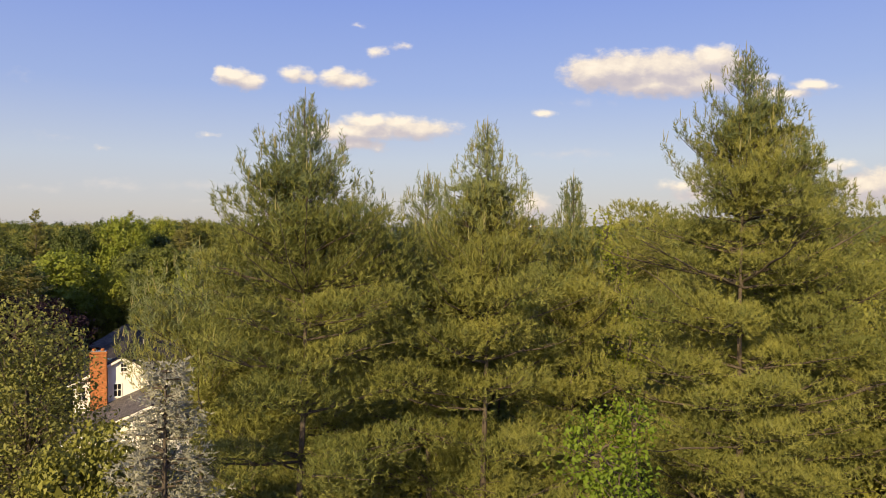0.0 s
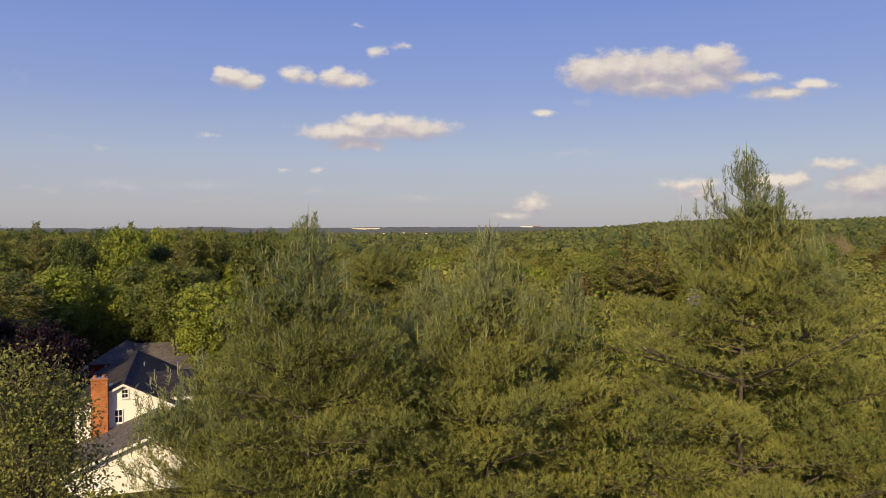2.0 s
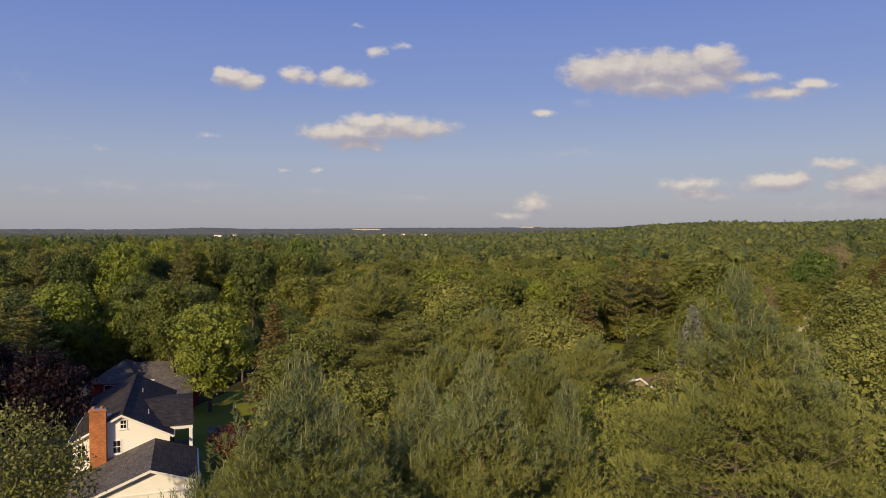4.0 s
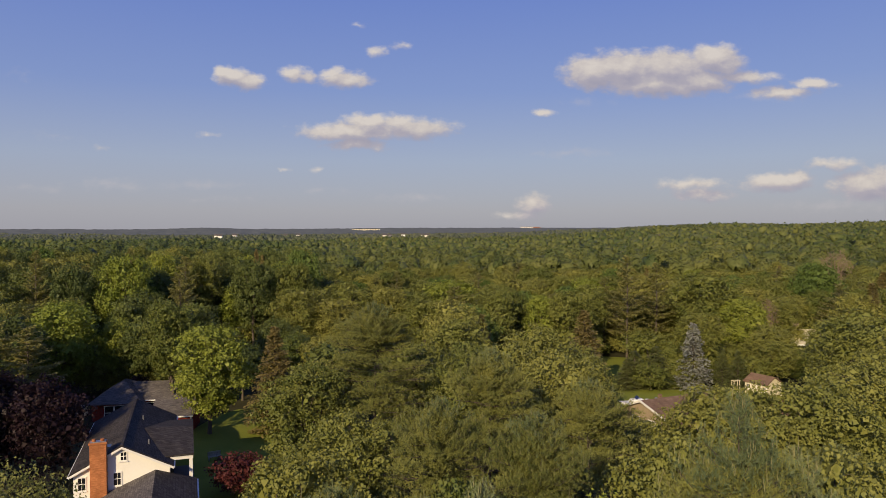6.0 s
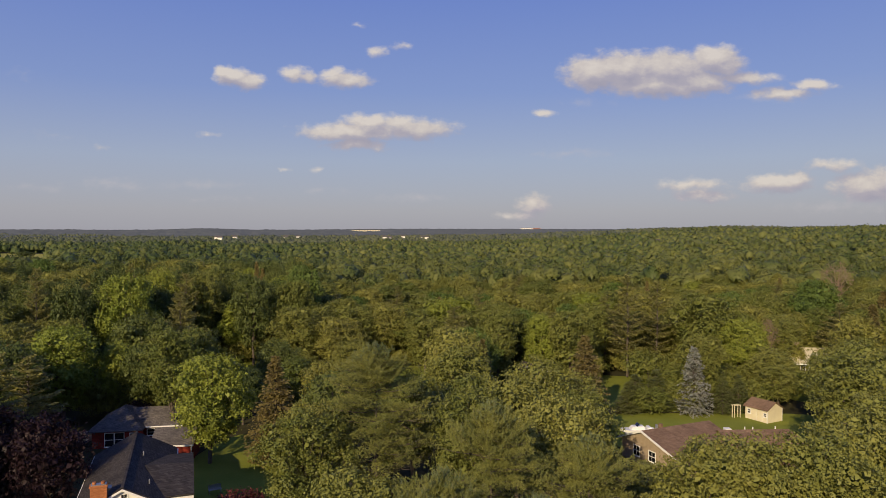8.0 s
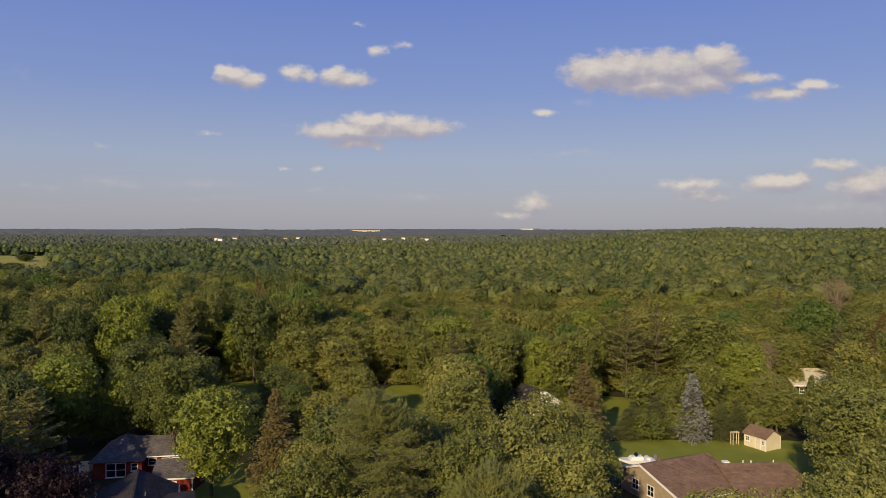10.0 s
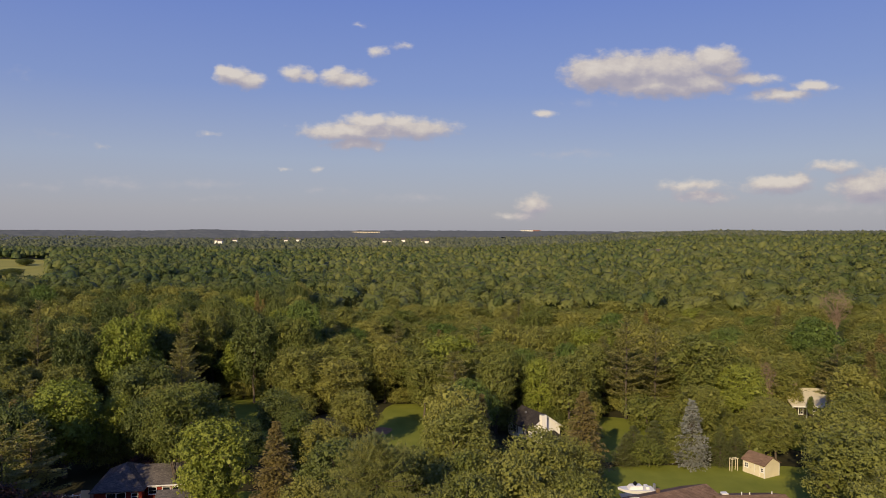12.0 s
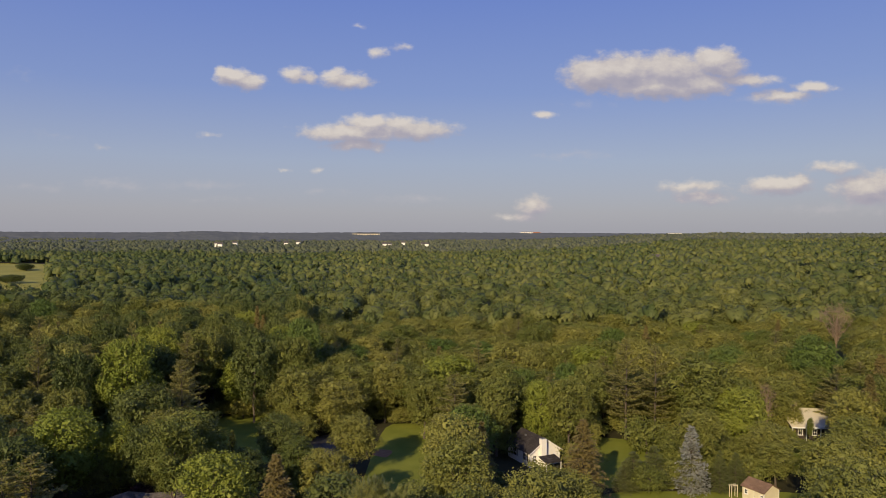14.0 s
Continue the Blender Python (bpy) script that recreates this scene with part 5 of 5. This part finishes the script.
# the garden shed
shed = thing("garden_shed", pose(49.2, 105.0, 0, 0, 0, 28), "cream boarded garden shed with a brown roof", "shed")
bm = bmesh.new()
prism(bm, [(0, 0), (3.4, 0), (3.4, 2.05), (1.7, 3.0), (0, 2.05)], 0, 3.9)
part("wall", bm, CREAM, shed)
slab("roof", shed, BROWNROOF, [(1.7, -0.22, 3.16), (1.7, 4.1, 3.16), (-0.28, 4.1, 2.05), (-0.28, -0.22, 2.05)], 0.10, "brown shingle slope")
slab("roof", shed, BROWNROOF, [(1.702, -0.22, 3.16), (3.68, -0.22, 2.05), (3.68, 4.1, 2.05), (1.702, 4.1, 3.16)], 0.10, "brown shingle slope")
for y in (1.25, 2.15):
    door = block("door", shed, CREAM, -0.05, -0.004, y - 0.43, y + 0.43, 0.08, 1.9, "cream boarded door", 0.01)
    block("door_trim", door, TRIM, -0.07, -0.051, y - 0.43, y - 0.36, 0.1, 1.88)
    block("latch", door, METAL, -0.09, -0.052, y + 0.30, y + 0.36, 0.95, 1.1)
window(shed, 0.0, 3.2, 1.0, 0.5, 0.6, 1, turn=-90), window(shed, 0.0, 0.4, 1.0, 0.4, 0.5, 1, turn=-90)
for x in (0.0, 3.4):
    block("corner_board", shed, TRIM, x - 0.05, x + 0.05, -0.04, 0.05, 0.0, 2.0)
arch = thing("garden_arch", pose(46.0, 108.6, 0, 0, 0, 20), "cream wooden garden arch beside the shed", "arch")
for x in (-0.55, 0.55):
    for y in (-0.25, 0.25):
        block("post", arch, CREAM, x - 0.04, x + 0.04, y - 0.04, y + 0.04, 0.0, 1.95)
block("beam", arch, CREAM, -0.70, 0.70, -0.29, -0.22, 1.95, 2.03), block("beam", arch, CREAM, -0.70, 0.70, 0.22, 0.29, 1.95, 2.03)
for i in range(5):
    block("slat", arch, CREAM, -0.64 + i * 0.3, -0.60 + i * 0.3, -0.36, 0.36, 2.035, 2.07)

# the white house among the trees
cottage = thing("cottage", pose(15.6, 122.0, 0, 0, 0, 26.6), "small white house with a dark grey roof and white chimney", "house")
gable_walls(cottage, SIDING, 0.0, 6.4, 3.2, 0.0, 7.4, 2.6, 2.6, 4.7)
for s, e in ((-1, -0.35), (1, 6.75)):
    slab("roof", cottage, SLATE, [(3.2 + s * 0.002, -0.3, 4.90), (3.2 + s * 0.002, 7.7, 4.90), (e, 7.7, 2.56), (e, -0.3, 2.56)], 0.13, "dark grey shingle slope")
    slab("rake_trim", cottage, TRIM, [(3.2 + s * 0.002, -0.38, 4.86), (3.2 + s * 0.002, -0.305, 4.86), (e, -0.305, 2.52), (e, -0.38, 2.52)], 0.18)
chim = block("chimney", cottage, SIDING, 1.9, 3.0, -0.8, -0.003, 0.0, 5.0, "white-painted chimney", 0.02)
block("chimney_cap", chim, METAL, 2.0, 2.9, -0.7, -0.1, 5.0, 5.1)
block("vent", cottage, METAL, 2.0, 2.3, 4.6, 4.9, 4.2, 4.5, "small roof vent")
for y in (1.5, 4.9):
    window(cottage, 0.0, y, 0.95, 0.8, 1.25, 1, turn=-90, shutters=SHADOWBOARD)
window(cottage, 0.9, 0.0, 1.1, 0.55, 0.9, 1)
slab("porch_roof", cottage, SLATE, [(1.2, -0.81, 2.1), (4.6, -0.81, 2.1), (4.6, -3.2, 1.6), (1.2, -3.2, 1.6)], 0.12, "low dark porch roof")
for x in (1.35, 4.45):
    block("post", cottage, TRIM, x - 0.06, x + 0.06, -3.1, -2.98, 0.0, 1.5)

# the pale house at the wood's edge
villa = thing("villa", pose(70.6, 139.3, 0, 0, 0, -4), "pale-roofed house half hidden by trees", "house")
block("wall", villa, SHADOWBOARD, 0.9, 9.0, 1.2, 14.6, 0, 2.55, "dark wall under deep eaves")
slab("roof", villa, CREAM, [(0.0, 0.0, 2.75), (9.6, 0.0, 2.75), (9.6, 8.0, 4.75), (2.6, 8.0, 4.75), (0.3, 5.4, 4.10)], 0.16, "pale cream roof slope")
slab("roof", villa, CREAM, [(2.6, 8.004, 4.75), (9.6, 8.004, 4.75), (9.6, 15.6, 2.75), (0.0, 15.6, 2.75)], 0.16, "pale cream roof slope")
slab("roof", villa, CREAM, [(-1.0, 5.404, 3.85), (0.296, 5.404, 4.10), (2.596, 8.0, 4.75), (0.3, 11.0, 3.95), (-1.0, 11.0, 3.85)], 0.16, "pale cream roof slope")
block("eave_board", villa, TRIM, 0.0, 9.6, -0.10, -0.004, 2.50, 2.76, "white eave board")
block("eave_board", villa, TRIM, -1.0, 0.296, 5.30, 5.40, 3.62, 3.86, "white eave board")
block("side_wall", villa, SHADOWBOARD, -0.7, 0.896, 5.8, 10.8, 0.0, 3.66)
for x in (0.25, 3.0, 5.8, 8.6):
    block("post", villa, TRIM, x - 0.09, x + 0.09, 0.15, 0.33, 0.0, 2.58, "white porch post")
block("chimney", villa, STONE, 3.2, 4.6, 8.6, 9.6, 4.2, 6.0, "tan stone chimney", 0.03)
window(villa, 2.2, 1.2, 0.9, 0.8, 1.1, 1), window(villa, 5.0, 1.2, 0.9, 0.8, 1.1, 1)

# the gate and fence beside the low house
fence = thing("fence", pose(-50.3, 94.5, 0, 0, 0, 12), "white post-and-rail fence with a boarded gate", "fence")
for i in range(4):
    block("post", fence, TRIM, -2.4 + i * 0.95, -2.26 + i * 0.95, -0.06, 0.06, 0.0, 1.15)
for z in (0.45, 0.9):
    block("rail", fence, TRIM, -2.4, 0.55, -0.03, 0.03, z, z + 0.1)
gate = block("gate", fence, CREAM, 0.6, 1.7, -0.04, 0.04, 0.1, 1.6, "cream boarded gate")
for i in range(4):
    block("board", gate, CREAM, 0.62 + i * 0.27, 0.86 + i * 0.27, -0.07, -0.042, 0.12, 1.58)
bench = thing("garden_bench", pose(-25.2, 76.5, 0.05, 0, 0, 30), "pale garden bench standing on the shaded lawn", "bench")
block("seat", bench, METAL, -0.7, 0.7, -0.25, 0.25, 0.42, 0.47), block("backrest", bench, METAL, -0.7, 0.7, 0.2, 0.26, 0.5, 0.95)
for x in (-0.6, 0.6):
    for y in (-0.2, 0.2):
        block("leg", bench, METAL, x - 0.04, x + 0.04, y - 0.04, y + 0.04, 0.0, 0.42)

# buildings far off
def far_building(x, y, wide, deep, top, mat, label, roof=None):
    z = float(land(x, y))
    ob = thing("far_building", pose(x, y, z), label, "building", "buildings on the skyline")
    block("wall", ob, mat, -wide / 2, wide / 2, -deep / 2, deep / 2, 0, top - z)
    n = max(2, int(wide / 12))
    if wide > 30:
        for i in range(n):
            u = -wide / 2 + wide * (i + 0.5) / n
            block("window", ob, GLASS, u - 2.2, u + 2.2, -deep / 2 - 0.2, -deep / 2 - 0.004, top - z - 5.0, top - z - 2.5)
    slab("roof", ob, roof or GREYROOF, [(-wide / 2 - 1, -deep / 2 - 1, top - z), (wide / 2 + 1, -deep / 2 - 1, top - z), (wide / 2 + 1, 0, top - z + (3.0 if wide < 30 else 0.6)), (-wide / 2 - 1, 0, top - z + (3.0 if wide < 30 else 0.6))], 0.4)


for px, py, y, wide, mat in ((681, 431.5, 1500, 9, SIDING), (690, 432, 1540, 7, SIDING), (714, 428, 1620, 9, SIDING), (752, 431.5, 1500, 16, SIDING), (390, 433, 1450, 9, SIDING),
                             (384, 431, 1500, 8, SIDING), (416, 427.5, 1560, 9, SIDING), (507, 427, 1600, 10, SIDING), (1163, 456, 640, 7, SIDING), (528, 424, 1700, 9, SIDING)):
    u = (px - 784) / 1230 * y
    far_building(u, y, wide, 8, min(43.5 - (py - 411) / 1230 * y, float(land(u, y)) + 15.2), mat, "distant white house above the trees")
far_building(-335.0, 3050.0, 120, 40, 38.0, CREAM, "long white flat building on the skyline")
far_building(420.0, 3500.0, 60, 30, 50.5, SIDING, "pale block on the skyline")
far_building(470.0, 3500.0, 36, 30, 49.0, BRICK, "reddish block on the skyline")
far_building(1000.0, 3000.0, 50, 30, 47.0, SIDING, "white flat building on the skyline")
